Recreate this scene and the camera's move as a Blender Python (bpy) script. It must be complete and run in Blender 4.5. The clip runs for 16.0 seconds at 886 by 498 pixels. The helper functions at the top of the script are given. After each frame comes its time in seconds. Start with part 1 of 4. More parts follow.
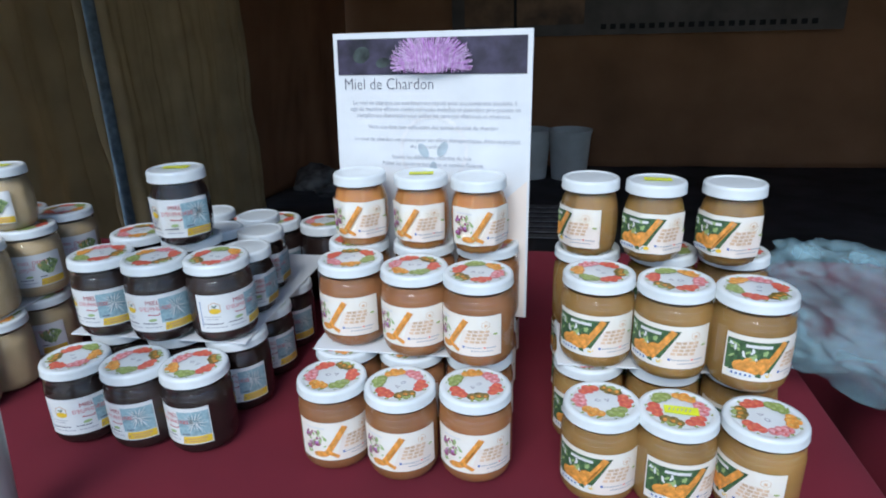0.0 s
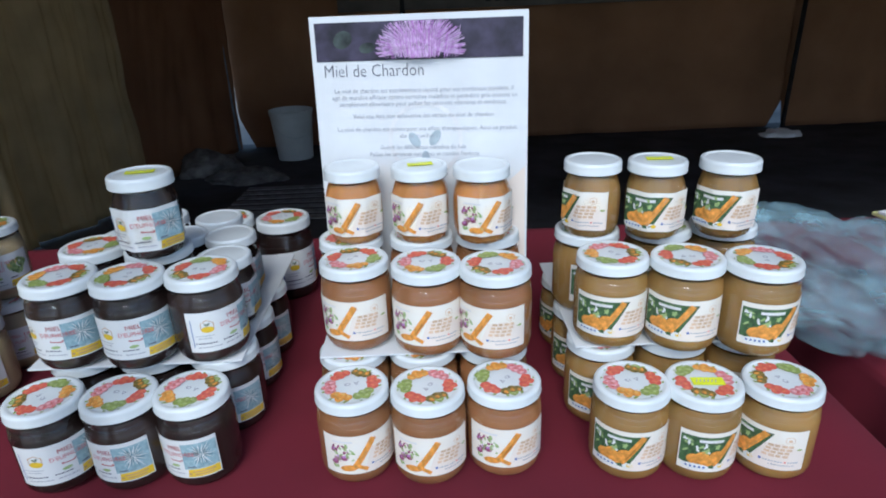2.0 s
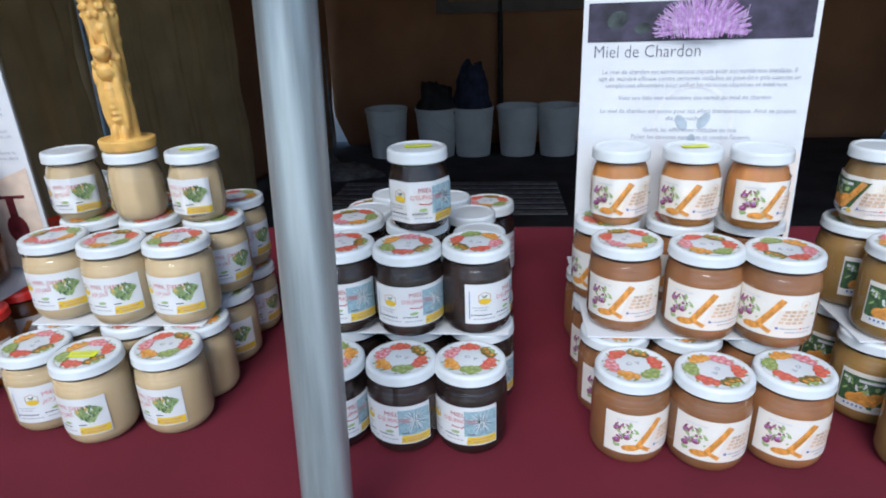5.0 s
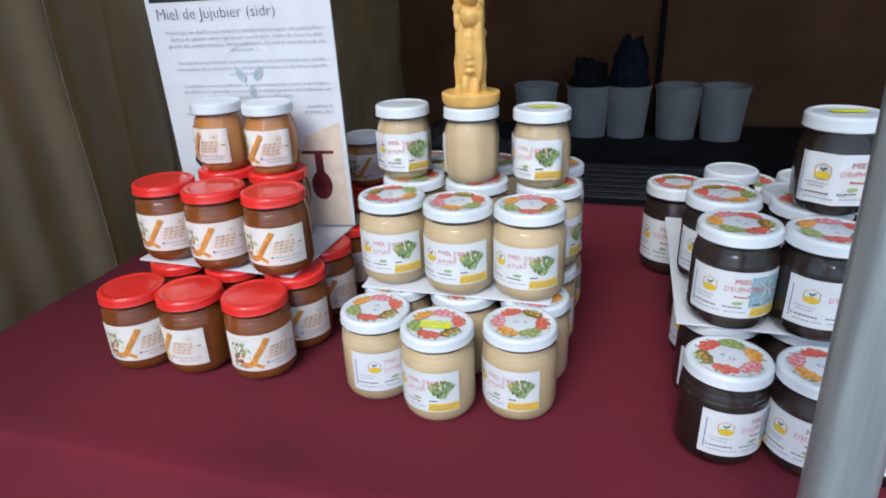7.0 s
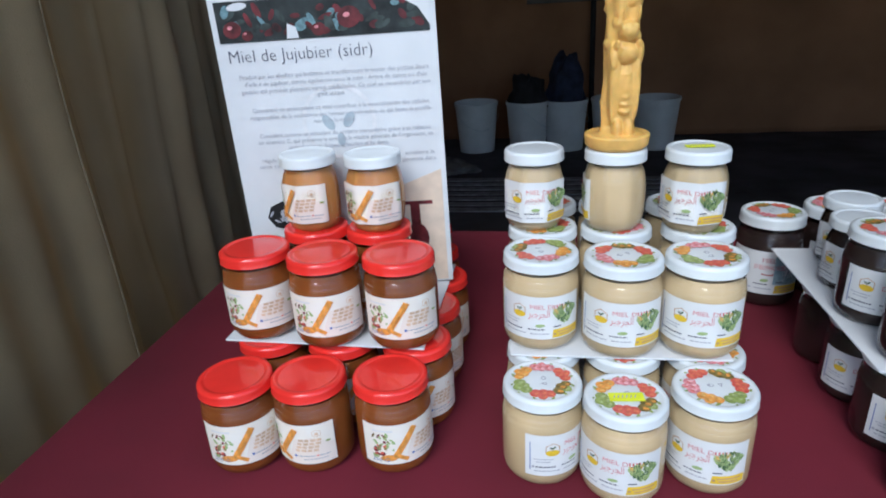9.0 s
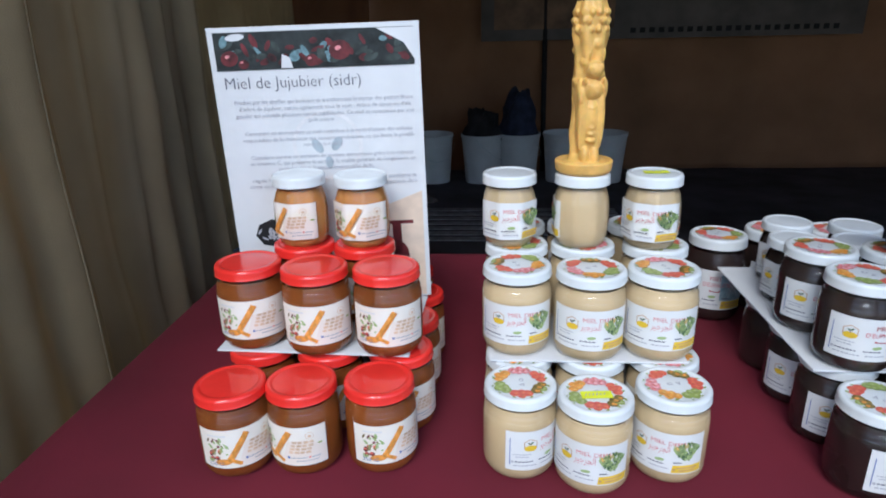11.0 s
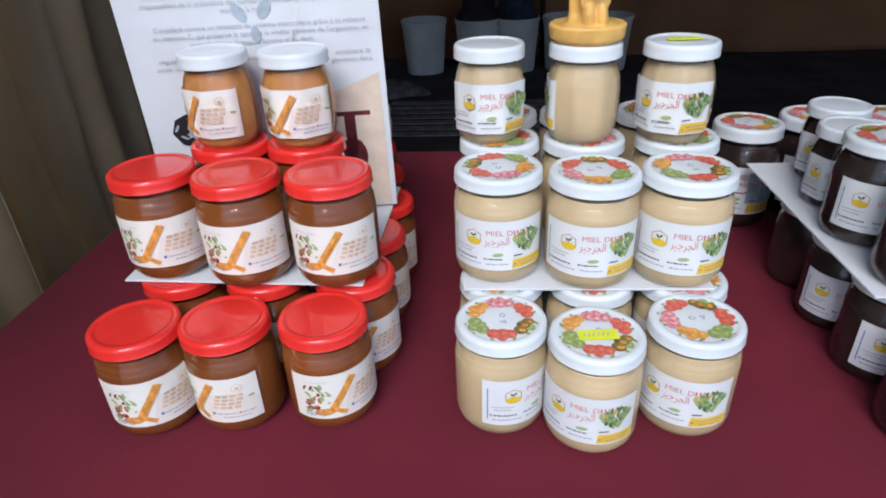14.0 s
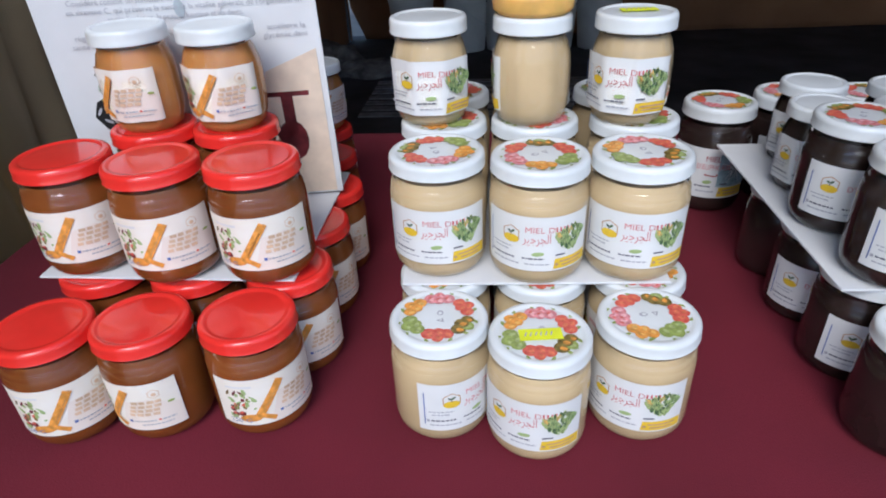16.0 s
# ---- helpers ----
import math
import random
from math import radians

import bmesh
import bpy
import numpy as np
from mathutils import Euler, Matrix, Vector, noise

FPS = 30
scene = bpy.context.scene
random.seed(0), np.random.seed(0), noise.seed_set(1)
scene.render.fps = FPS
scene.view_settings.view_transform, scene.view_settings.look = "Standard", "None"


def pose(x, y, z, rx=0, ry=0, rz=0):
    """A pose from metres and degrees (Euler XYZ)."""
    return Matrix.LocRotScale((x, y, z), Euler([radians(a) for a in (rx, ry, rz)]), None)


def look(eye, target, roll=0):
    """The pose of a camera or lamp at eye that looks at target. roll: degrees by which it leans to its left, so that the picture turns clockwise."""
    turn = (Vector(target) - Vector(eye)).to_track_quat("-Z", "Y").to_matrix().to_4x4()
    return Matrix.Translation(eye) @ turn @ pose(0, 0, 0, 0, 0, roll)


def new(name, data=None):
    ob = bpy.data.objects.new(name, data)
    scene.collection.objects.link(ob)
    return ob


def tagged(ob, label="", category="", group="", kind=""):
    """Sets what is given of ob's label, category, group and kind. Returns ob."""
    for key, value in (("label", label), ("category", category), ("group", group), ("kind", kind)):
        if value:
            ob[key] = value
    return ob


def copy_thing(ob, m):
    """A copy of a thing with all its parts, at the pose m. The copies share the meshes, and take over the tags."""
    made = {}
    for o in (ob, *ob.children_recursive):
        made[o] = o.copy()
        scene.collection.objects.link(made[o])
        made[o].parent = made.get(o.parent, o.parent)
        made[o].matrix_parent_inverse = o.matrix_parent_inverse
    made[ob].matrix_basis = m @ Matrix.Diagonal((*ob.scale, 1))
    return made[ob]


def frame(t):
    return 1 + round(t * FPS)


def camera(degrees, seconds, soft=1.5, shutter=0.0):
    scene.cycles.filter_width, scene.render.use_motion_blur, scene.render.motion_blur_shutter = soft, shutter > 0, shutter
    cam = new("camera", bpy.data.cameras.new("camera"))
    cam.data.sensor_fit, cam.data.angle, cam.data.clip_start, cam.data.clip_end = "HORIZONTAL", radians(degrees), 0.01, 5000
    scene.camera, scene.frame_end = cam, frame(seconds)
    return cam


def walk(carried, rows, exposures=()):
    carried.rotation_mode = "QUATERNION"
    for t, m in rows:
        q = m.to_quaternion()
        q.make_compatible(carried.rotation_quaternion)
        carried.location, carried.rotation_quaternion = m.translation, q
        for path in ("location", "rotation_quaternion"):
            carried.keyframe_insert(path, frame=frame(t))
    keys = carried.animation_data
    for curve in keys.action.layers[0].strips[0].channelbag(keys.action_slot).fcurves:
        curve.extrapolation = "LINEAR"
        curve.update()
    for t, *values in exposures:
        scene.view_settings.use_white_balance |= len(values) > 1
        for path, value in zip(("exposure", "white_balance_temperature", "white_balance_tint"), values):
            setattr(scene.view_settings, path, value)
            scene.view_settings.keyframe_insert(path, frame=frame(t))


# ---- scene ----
cam = camera(71.3, 16.0, soft=1.9)
PATH = [
    (0, (-0.006, 0.009, 1.132), (-0.327, 1.861, 0.449), -1.7),
    (0.5, (-0.034, 0.06, 1.143), (-0.362, 1.904, 0.443), -2.7),
    (1, (-0.051, 0.082, 1.143), (-0.306, 1.928, 0.417), -2.9),
    (1.5, (-0.082, 0.057, 1.145), (-0.183, 1.926, 0.439), -3.2),
    (2, (-0.119, 0.027, 1.144), (-0.093, 1.874, 0.376), -2.2),
    (2.5, (-0.133, 0.012, 1.148), (-0.077, 1.866, 0.4), -2.6),
    (3, (-0.155, 0.012, 1.143), (-0.107, 1.868, 0.399), -2.7),
    (3.5, (-0.188, 0.017, 1.135), (-0.199, 1.87, 0.382), -2.8),
    (3.7, (-0.206, 0.019, 1.133), (-0.259, 1.874, 0.387), -3.1),
    (5.8, (-0.387, -0.012, 1.123), (-0.674, 1.813, 0.355), -1.7),
    (6, (-0.409, -0.018, 1.115), (-0.741, 1.796, 0.34), -1.9),
    (6.5, (-0.478, -0.012, 1.116), (-0.932, 1.763, 0.314), -1.4),
    (7, (-0.562, 0.039, 1.105), (-1.101, 1.791, 0.305), -2.3),
    (7.5, (-0.638, 0.093, 1.106), (-1.191, 1.829, 0.282), -3.5),
    (8, (-0.686, 0.102, 1.108), (-1.225, 1.833, 0.265), -3.1),
    (8.5, (-0.739, 0.087, 1.118), (-1.172, 1.864, 0.308), -3.6),
    (9, (-0.776, 0.069, 1.126), (-1.089, 1.891, 0.365), -3.3),
    (9.2, (-0.78, 0.067, 1.129), (-1.068, 1.902, 0.386), -3.0),
    (11.3, (-0.8, 0.013, 1.13), (-0.949, 1.891, 0.457), -1.5),
    (11.5, (-0.798, 0.018, 1.125), (-0.939, 1.889, 0.433), -1.7),
    (12, (-0.792, 0.039, 1.119), (-0.916, 1.895, 0.386), -1.8),
    (12.5, (-0.789, 0.061, 1.11), (-0.92, 1.889, 0.309), -2.1),
    (13, (-0.784, 0.093, 1.103), (-0.925, 1.887, 0.229), -2.5),
    (13.5, (-0.781, 0.121, 1.095), (-0.937, 1.885, 0.165), -2.6),
    (14, (-0.781, 0.145, 1.086), (-0.937, 1.882, 0.107), -2.4),
    (14.5, (-0.776, 0.163, 1.078), (-0.919, 1.891, 0.082), -2.2),
    (15, (-0.764, 0.176, 1.073), (-0.91, 1.881, 0.038), -2.4),
    (15.5, (-0.754, 0.183, 1.073), (-0.902, 1.884, 0.031), -2.6),
    (16, (-0.743, 0.182, 1.074), (-0.881, 1.889, 0.04), -2.6),
]
EXPOSURES = [(0, 0.70, 5600, 4), (3.7, 0.70, 5600, 4), (6.0, 0.82, 5800, 9), (9.2, 0.78, 5550, 5), (12.5, 0.86, 5700, 9), (16, 0.80, 5850, 10)]
walk(cam, [(t, look(eye, target, roll)) for t, eye, target, roll in PATH], EXPOSURES)

# ---- light ----
world = bpy.data.worlds.new("sky")
scene.world = world
world.use_nodes = True
_sky = world.node_tree.nodes.new("ShaderNodeTexSky")
_sky.sky_type, _sky.sun_disc = "NISHITA", False
_sky.sun_elevation, _sky.sun_rotation = radians(47), radians(187)
_bg = world.node_tree.nodes["Background"]
_bg.inputs["Strength"].default_value = 0.12
world.node_tree.links.new(_sky.outputs["Color"], _bg.inputs["Color"])
sun = new("sun", bpy.data.lights.new("sun", "SUN"))
sun.data.energy, sun.data.angle, sun.data.color = 1.4, radians(30), (1.0, 0.95, 0.88)
sun.matrix_world = look((-0.5, -4.2, 4.6), (0, 0, 0))


# ---- materials ----
def material(name, color, rough=0.5, vary=0.12, scale=40.0, bump=0.0, bump_scale=200.0, color2=None, metal=0.0, coat=0.0,
             transmission=0.0, ior=1.45, alpha=1.0, sheen=0.0, random_tint=0.0, sss=0.0, through_light=0.0):
    m = bpy.data.materials.new(name)
    m.use_nodes = True
    n, l = m.node_tree.nodes, m.node_tree.links
    b = n["Principled BSDF"]
    co = n.new("ShaderNodeTexCoord")
    nz = n.new("ShaderNodeTexNoise")
    nz.inputs["Scale"].default_value, nz.inputs["Detail"].default_value = scale, 6.0
    l.new(co.outputs["Object"], nz.inputs["Vector"])
    ramp = n.new("ShaderNodeValToRGB")
    c2 = color2 or tuple(max(0.0, c * (1 - 2.2 * vary)) for c in color)
    c1 = tuple(min(1.0, c * (1 + vary)) for c in color)
    ramp.color_ramp.elements[0].position, ramp.color_ramp.elements[1].position = 0.3, 0.7
    ramp.color_ramp.elements[0].color, ramp.color_ramp.elements[1].color = (*c2, 1), (*c1, 1)
    l.new(nz.outputs["Fac"], ramp.inputs["Fac"])
    out = ramp.outputs["Color"]
    if random_tint:
        info = n.new("ShaderNodeObjectInfo")
        hsv = n.new("ShaderNodeHueSaturation")
        mr = n.new("ShaderNodeMapRange")
        mr.inputs["To Min"].default_value, mr.inputs["To Max"].default_value = 1 - random_tint, 1 + random_tint
        l.new(info.outputs["Random"], mr.inputs["Value"])
        l.new(mr.outputs["Result"], hsv.inputs["Value"])
        l.new(out, hsv.inputs["Color"])
        out = hsv.outputs["Color"]
    l.new(out, b.inputs["Base Color"])
    b.inputs["Roughness"].default_value = rough
    b.inputs["Metallic"].default_value = metal
    b.inputs["Coat Weight"].default_value = coat
    b.inputs["Coat Roughness"].default_value = 0.06
    b.inputs["Transmission Weight"].default_value = transmission
    b.inputs["IOR"].default_value = ior
    b.inputs["Alpha"].default_value = alpha
    b.inputs["Sheen Weight"].default_value = sheen
    if sss:
        b.inputs["Subsurface Weight"].default_value = sss
        b.inputs["Subsurface Radius"].default_value = (0.012, 0.006, 0.002)
        b.inputs["Subsurface Scale"].default_value = 0.6
    if bump:
        n2 = n.new("ShaderNodeTexNoise")
        n2.inputs["Scale"].default_value, n2.inputs["Detail"].default_value = bump_scale, 5.0
        l.new(co.outputs["Object"], n2.inputs["Vector"])
        bp = n.new("ShaderNodeBump")
        bp.inputs["Strength"].default_value, bp.inputs["Distance"].default_value = bump, 0.002
        l.new(n2.outputs["Fac"], bp.inputs["Height"])
        l.new(bp.outputs["Normal"], b.inputs["Normal"])
    if through_light:
        tr = n.new("ShaderNodeBsdfTranslucent")
        l.new(out, tr.inputs["Color"])
        mx = n.new("ShaderNodeMixShader")
        mx.inputs["Fac"].default_value = through_light
        l.new(b.outputs["BSDF"], mx.inputs[1])
        l.new(tr.outputs["BSDF"], mx.inputs[2])
        l.new(mx.outputs["Shader"], n["Material Output"].inputs["Surface"])
    return m


M = dict(
    cloth=material("burgundy_tablecloth", (0.145, 0.0085, 0.021), 0.95, 0.10, 6, 0.35, 900),
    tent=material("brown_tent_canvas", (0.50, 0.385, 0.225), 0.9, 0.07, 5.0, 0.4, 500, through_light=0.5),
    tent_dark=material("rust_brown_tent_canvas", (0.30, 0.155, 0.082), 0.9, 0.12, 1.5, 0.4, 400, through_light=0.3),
    seam=material("pale_seam_thread", (0.30, 0.235, 0.135), 0.9, 0.2, 60),
    floor=material("dark_grey_floor_mat", (0.045, 0.045, 0.05), 0.9, 0.3, 3, 0.4, 120),
    ground=material("grey_packed_ground", (0.28, 0.26, 0.23), 0.95, 0.2, 0.8, 0.5, 30),
    steel=material("galvanised_steel", (0.44, 0.485, 0.49), 0.38, 0.24, 60, 0.30, 110, metal=0.6),
    bluepole=material("blue_grey_painted_pole", (0.22, 0.28, 0.33), 0.5, 0.2, 25),
    lid_white=material("white_lid_enamel", (0.71, 0.73, 0.725), 0.30, 0.05, 30, 0.03, 300, coat=0.3),
    lid_red=material("red_lid_enamel", (0.78, 0.030, 0.022), 0.22, 0.05, 30, 0.05, 90, coat=0.5),
    glass=material("clear_jar_glass", (1, 1, 1), 0.02, 0.0, 10, transmission=1.0, ior=1.45),
    honey_beige=material("creamed_beige_honey", (0.545, 0.425, 0.255), 0.45, 0.05, 25, random_tint=0.06),
    honey_amber=material("amber_honey", (0.44, 0.205, 0.090), 0.22, 0.12, 18, random_tint=0.10, sss=0.3, transmission=0.25),
    # small jars: honey colour brightened for light through the thinner layer
    honey_clear=material("lit_orange_honey", (0.80, 0.37, 0.12), 0.15, 0.10, 18, random_tint=0.06, transmission=0.3, sss=0.3),
    honey_gold=material("golden_orange_honey", (0.45, 0.270, 0.090), 0.22, 0.12, 18, random_tint=0.10, sss=0.3, transmission=0.25),
    honey_brown=material("brown_amber_honey", (0.37, 0.112, 0.026), 0.12, 0.12, 18, random_tint=0.12, transmission=0.4, sss=0.2),
    honey_dark=material("near_black_honey", (0.030, 0.018, 0.016), 0.25, 0.2, 18, random_tint=0.2),
    paper=material("white_label_paper", (0.73, 0.73, 0.72), 0.5, 0.02, 50),
    cream=material("cream_label_paper", (0.80, 0.77, 0.71), 0.5, 0.03, 45, color2=(0.80, 0.72, 0.62)),
    peach=material("peach_print", (0.78, 0.62, 0.48), 0.5, 0.06, 60),
    card=material("white_foam_card", (0.71, 0.71, 0.715), 0.6, 0.03, 20),
    ink=material("dark_grey_ink", (0.13, 0.13, 0.165), 0.6, 0.1, 100),
    ink_soft=material("grey_ink", (0.42, 0.42, 0.46), 0.6, 0.1, 100),
    ink_faint=material("faint_grey_ink", (0.43, 0.43, 0.47), 0.6, 0.1, 100),
    ink_blue=material("blue_ink", (0.12, 0.18, 0.42), 0.6, 0.1, 100),
    ink_red=material("dark_red_ink", (0.42, 0.06, 0.07), 0.6, 0.1, 100),
    ink_pink=material("pink_red_ink", (0.62, 0.16, 0.17), 0.6, 0.1, 100),
    ink_tan=material("tan_ink", (0.68, 0.48, 0.32), 0.6, 0.1, 100),
    ink_brown=material("orange_brown_ink", (0.55, 0.33, 0.18), 0.6, 0.1, 100),
    yellow=material("yellow_print", (0.78, 0.52, 0.03), 0.5, 0.06, 100),
    fluo=material("fluorescent_yellow_sticker", (0.75, 0.78, 0.02), 0.6, 0.05, 60),
    orange=material("orange_print", (0.78, 0.33, 0.06), 0.5, 0.2, 250),
    red=material("red_print", (0.60, 0.13, 0.09), 0.4, 0.25, 300, color2=(0.48, 0.06, 0.045)),
    pink=material("pink_print", (0.72, 0.26, 0.28), 0.4, 0.2, 300),
    green=material("green_print", (0.27, 0.33, 0.09), 0.4, 0.3, 300, color2=(0.20, 0.24, 0.06)),
    coral=material("coral_print", (0.74, 0.20, 0.10), 0.4, 0.2, 300),
    apricot=material("apricot_print", (0.82, 0.45, 0.12), 0.4, 0.15, 300),
    lime=material("pale_green_print", (0.42, 0.48, 0.20), 0.4, 0.2, 300),
    rose=material("pale_rose_print", (0.82, 0.45, 0.46), 0.4, 0.1, 300),
    leaf=material("leaf_green_print", (0.24, 0.34, 0.12), 0.5, 0.3, 300, color2=(0.36, 0.45, 0.20)),
    olive=material("brown_green_print", (0.24, 0.17, 0.04), 0.4, 0.3, 300),
    darkgreen=material("dark_green_print", (0.06, 0.12, 0.045), 0.5, 0.3, 250, color2=(0.03, 0.06, 0.03)),
    purple=material("purple_print", (0.30, 0.07, 0.16), 0.5, 0.3, 300),
    agave=material("blue_grey_print", (0.33, 0.46, 0.50), 0.5, 0.15, 250, color2=(0.22, 0.33, 0.37)),
    agave_dark=material("dark_blue_green_print", (0.16, 0.27, 0.30), 0.5, 0.2, 250),
    pale=material("faint_grey_print", (0.72, 0.70, 0.70), 0.5, 0.04, 60),
    night=material("dark_violet_print", (0.045, 0.035, 0.065), 0.45, 0.4, 40),
    thistle=material("violet_print", (0.50, 0.24, 0.55), 0.45, 0.3, 250, color2=(0.36, 0.14, 0.42)),
    thistle_pale=material("pale_violet_print", (0.68, 0.48, 0.72), 0.45, 0.2, 250),
    night_green=material("dark_green_black_print", (0.022, 0.028, 0.028), 0.45, 0.5, 50),
    maroon=material("dark_fruit_print", (0.14, 0.02, 0.025), 0.4, 0.4, 60),
    foliage=material("dark_foliage_print", (0.05, 0.065, 0.06), 0.45, 0.4, 60),
    wax=material("yellow_beeswax", (0.78, 0.46, 0.12), 0.45, 0.10, 60, 0.15, 250, sss=0.25),
    bucket=material("white_bucket_plastic", (0.52, 0.52, 0.50), 0.45, 0.06, 6),
    navy=material("dark_blue_cloth", (0.02, 0.026, 0.05), 0.9, 0.3, 12),
    black=material("black_cloth", (0.015, 0.014, 0.015), 0.9, 0.3, 12),
    plastic=material("pale_blue_clear_plastic", (0.38, 0.58, 0.66), 0.2, 0.08, 14, 0.9, 22, alpha=0.34),
    mat=material("striped_grey_mat", (0.22, 0.22, 0.22), 0.9, 0.2, 20),
    banner=material("faded_banner_vinyl", (0.085, 0.068, 0.058), 0.6, 0.25, 3),
    orange_dim=material("faded_orange_print", (0.17, 0.09, 0.045), 0.6, 0.3, 5),
    fluo_pale=material("pale_yellow_paper", (0.72, 0.72, 0.35), 0.6, 0.05, 60),
    bluegrey=material("blue_grey_print", (0.44, 0.50, 0.54), 0.6, 0.08, 80),
    peach_pale=material("pale_peach_print", (0.80, 0.70, 0.62), 0.6, 0.04, 10),
    rag=material("grey_crumpled_cloth", (0.16, 0.15, 0.14), 0.95, 0.3, 12),
)


# the galvanised tube is streaked along its length
_st = M["steel"].node_tree
_m = _st.nodes.new("ShaderNodeMapping")
_m.inputs["Scale"].default_value = (1.0, 0.6, 0.05)
for _l in list(_st.links):
    if _l.from_node.type == "TEX_COORD":
        _into = _l.to_socket
        _st.links.new(_l.from_socket, _m.inputs["Vector"])
        _st.links.new(_m.outputs["Vector"], _into)


# the bag is thinner in some folds than in others
_pl = M["plastic"].node_tree
_n = _pl.nodes.new("ShaderNodeTexNoise")
_n.inputs["Scale"].default_value, _n.inputs["Detail"].default_value, _n.inputs["Distortion"].default_value = 15.0, 6.0, 0.8
_c = _pl.nodes.new("ShaderNodeTexCoord")
_pl.links.new(_c.outputs["Object"], _n.inputs["Vector"])
_r = _pl.nodes.new("ShaderNodeMapRange")
_r.inputs["From Min"].default_value, _r.inputs["From Max"].default_value = 0.35, 0.68
_r.inputs["To Min"].default_value, _r.inputs["To Max"].default_value = 0.10, 0.42
_pl.links.new(_n.outputs["Fac"], _r.inputs["Value"])
_pl.links.new(_r.outputs["Result"], _pl.nodes["Principled BSDF"].inputs["Alpha"])


# ---- mesh helpers ----
def part(name, bm, mats, parent, label=""):
    me = bpy.data.meshes.new(name)
    bm.to_mesh(me)
    bm.free()
    for m in (mats if isinstance(mats, (list, tuple)) else [mats]):
        me.materials.append(M[m])
    ob = new(name, me)
    ob.parent = parent
    if label:
        ob["label"] = label
    return ob


def thing(name, label, category, group="", kind="", at=None):
    ob = new(name)
    ob.empty_display_size = 0.02
    if at is not None:
        ob.matrix_basis = at
    return tagged(ob, label, category, group, kind)


def single(name, bm, mats, label, category, group="", kind=""):
    return tagged(part(name, bm, mats, None), label, category, group, kind)


def smooth(bm, angle=40):
    for f in bm.faces:
        f.smooth = True
    for e in bm.edges:
        if len(e.link_faces) == 2 and e.calc_face_angle(0) > radians(angle):
            e.smooth = False
    return bm


def lathe(profile, seg=40, turn=0.0):
    """A closed or open profile of (radius, height) turned about z."""
    bm = bmesh.new()
    rings = []
    for r, z in profile:
        if r < 1e-6:
            rings.append([bm.verts.new((0, 0, z))])
        else:
            rings.append([bm.verts.new((r * math.cos(turn + 2 * math.pi * i / seg), r * math.sin(turn + 2 * math.pi * i / seg), z)) for i in range(seg)])
    for a, b in zip(rings, rings[1:]):
        for i in range(seg):
            j = (i + 1) % seg
            loop = [a[i % len(a)], a[j % len(a)], b[j % len(b)], b[i % len(b)]]
            loop = [v for k, v in enumerate(loop) if v not in loop[:k]]
            if len(loop) > 2:
                bm.faces.new(loop)
    bmesh.ops.recalc_face_normals(bm, faces=bm.faces)
    return bm


def box(x0, x1, y0, y1, z0, z1, bevel=0.0):
    bm = bmesh.new()
    bmesh.ops.create_cube(bm, size=1)
    for v in bm.verts:
        v.co = Vector(((x0 + x1) / 2 + v.co.x * (x1 - x0), (y0 + y1) / 2 + v.co.y * (y1 - y0), (z0 + z1) / 2 + v.co.z * (z1 - z0)))
    if bevel:
        bmesh.ops.bevel(bm, geom=list(bm.edges), offset=bevel, segments=2, affect="EDGES")
    return bm


def polys(items):
    """Flat outlines in the plane, each a list of (u, v) or (u, v) with a material number."""
    bm = bmesh.new()
    for outline, k in items:
        f = bm.faces.new([bm.verts.new((u, v, 0)) for u, v in outline])
        f.material_index = k
    return bm


def disc(u, v, ru, rv=None, turn=0.0, n=14):
    rv = ru if rv is None else rv
    c, s = math.cos(turn), math.sin(turn)
    return [(u + c * ru * math.cos(2 * math.pi * i / n) - s * rv * math.sin(2 * math.pi * i / n),
             v + s * ru * math.cos(2 * math.pi * i / n) + c * rv * math.sin(2 * math.pi * i / n)) for i in range(n)]


def bar(u0, u1, v0, v1):
    return [(u0, v0), (u1, v0), (u1, v1), (u0, v1)]


def rod(u0, v0, u1, v1, w):
    d = Vector((u1 - u0, v1 - v0)).normalized() * w / 2
    return [(u0 - d.y, v0 + d.x), (u0 + d.y, v0 - d.x), (u1 + d.y, v1 - d.x), (u1 - d.y, v1 + d.x)]


def ringed(u, v, r, w, n=6, turn=0.0):
    out = []
    for i in range(n):
        a, b = turn + 2 * math.pi * i / n, turn + 2 * math.pi * (i + 1) / n
        out.append([(u + r * math.cos(a), v + r * math.sin(a)), (u + r * math.cos(b), v + r * math.sin(b)),
                    (u + (r - w) * math.cos(b), v + (r - w) * math.sin(b)), (u + (r - w) * math.cos(a), v + (r - w) * math.sin(a))])
    return out


def lettering(text, size, u, v, align="LEFT", width=0.0, thin=0.0):
    """Letters of the built-in font, flat in the plane."""
    cu = bpy.data.curves.new("lettering", "FONT")
    cu.body, cu.size, cu.align_x, cu.resolution_u = text, size, align, 2
    cu.offset = -thin
    ob = new("lettering", cu)
    bpy.context.view_layer.update()
    me = ob.evaluated_get(bpy.context.evaluated_depsgraph_get()).to_mesh()
    bm = bmesh.new()
    bm.from_mesh(me)
    bpy.data.objects.remove(ob)
    bpy.data.curves.remove(cu)
    if width and bm.verts:
        xs = [w.co.x for w in bm.verts]
        k = width / (max(xs) - min(xs))
        for w in bm.verts:
            w.co.x *= k
    for w in bm.verts:
        w.co = Vector((w.co.x + u, w.co.y + v, 0))
    return bm


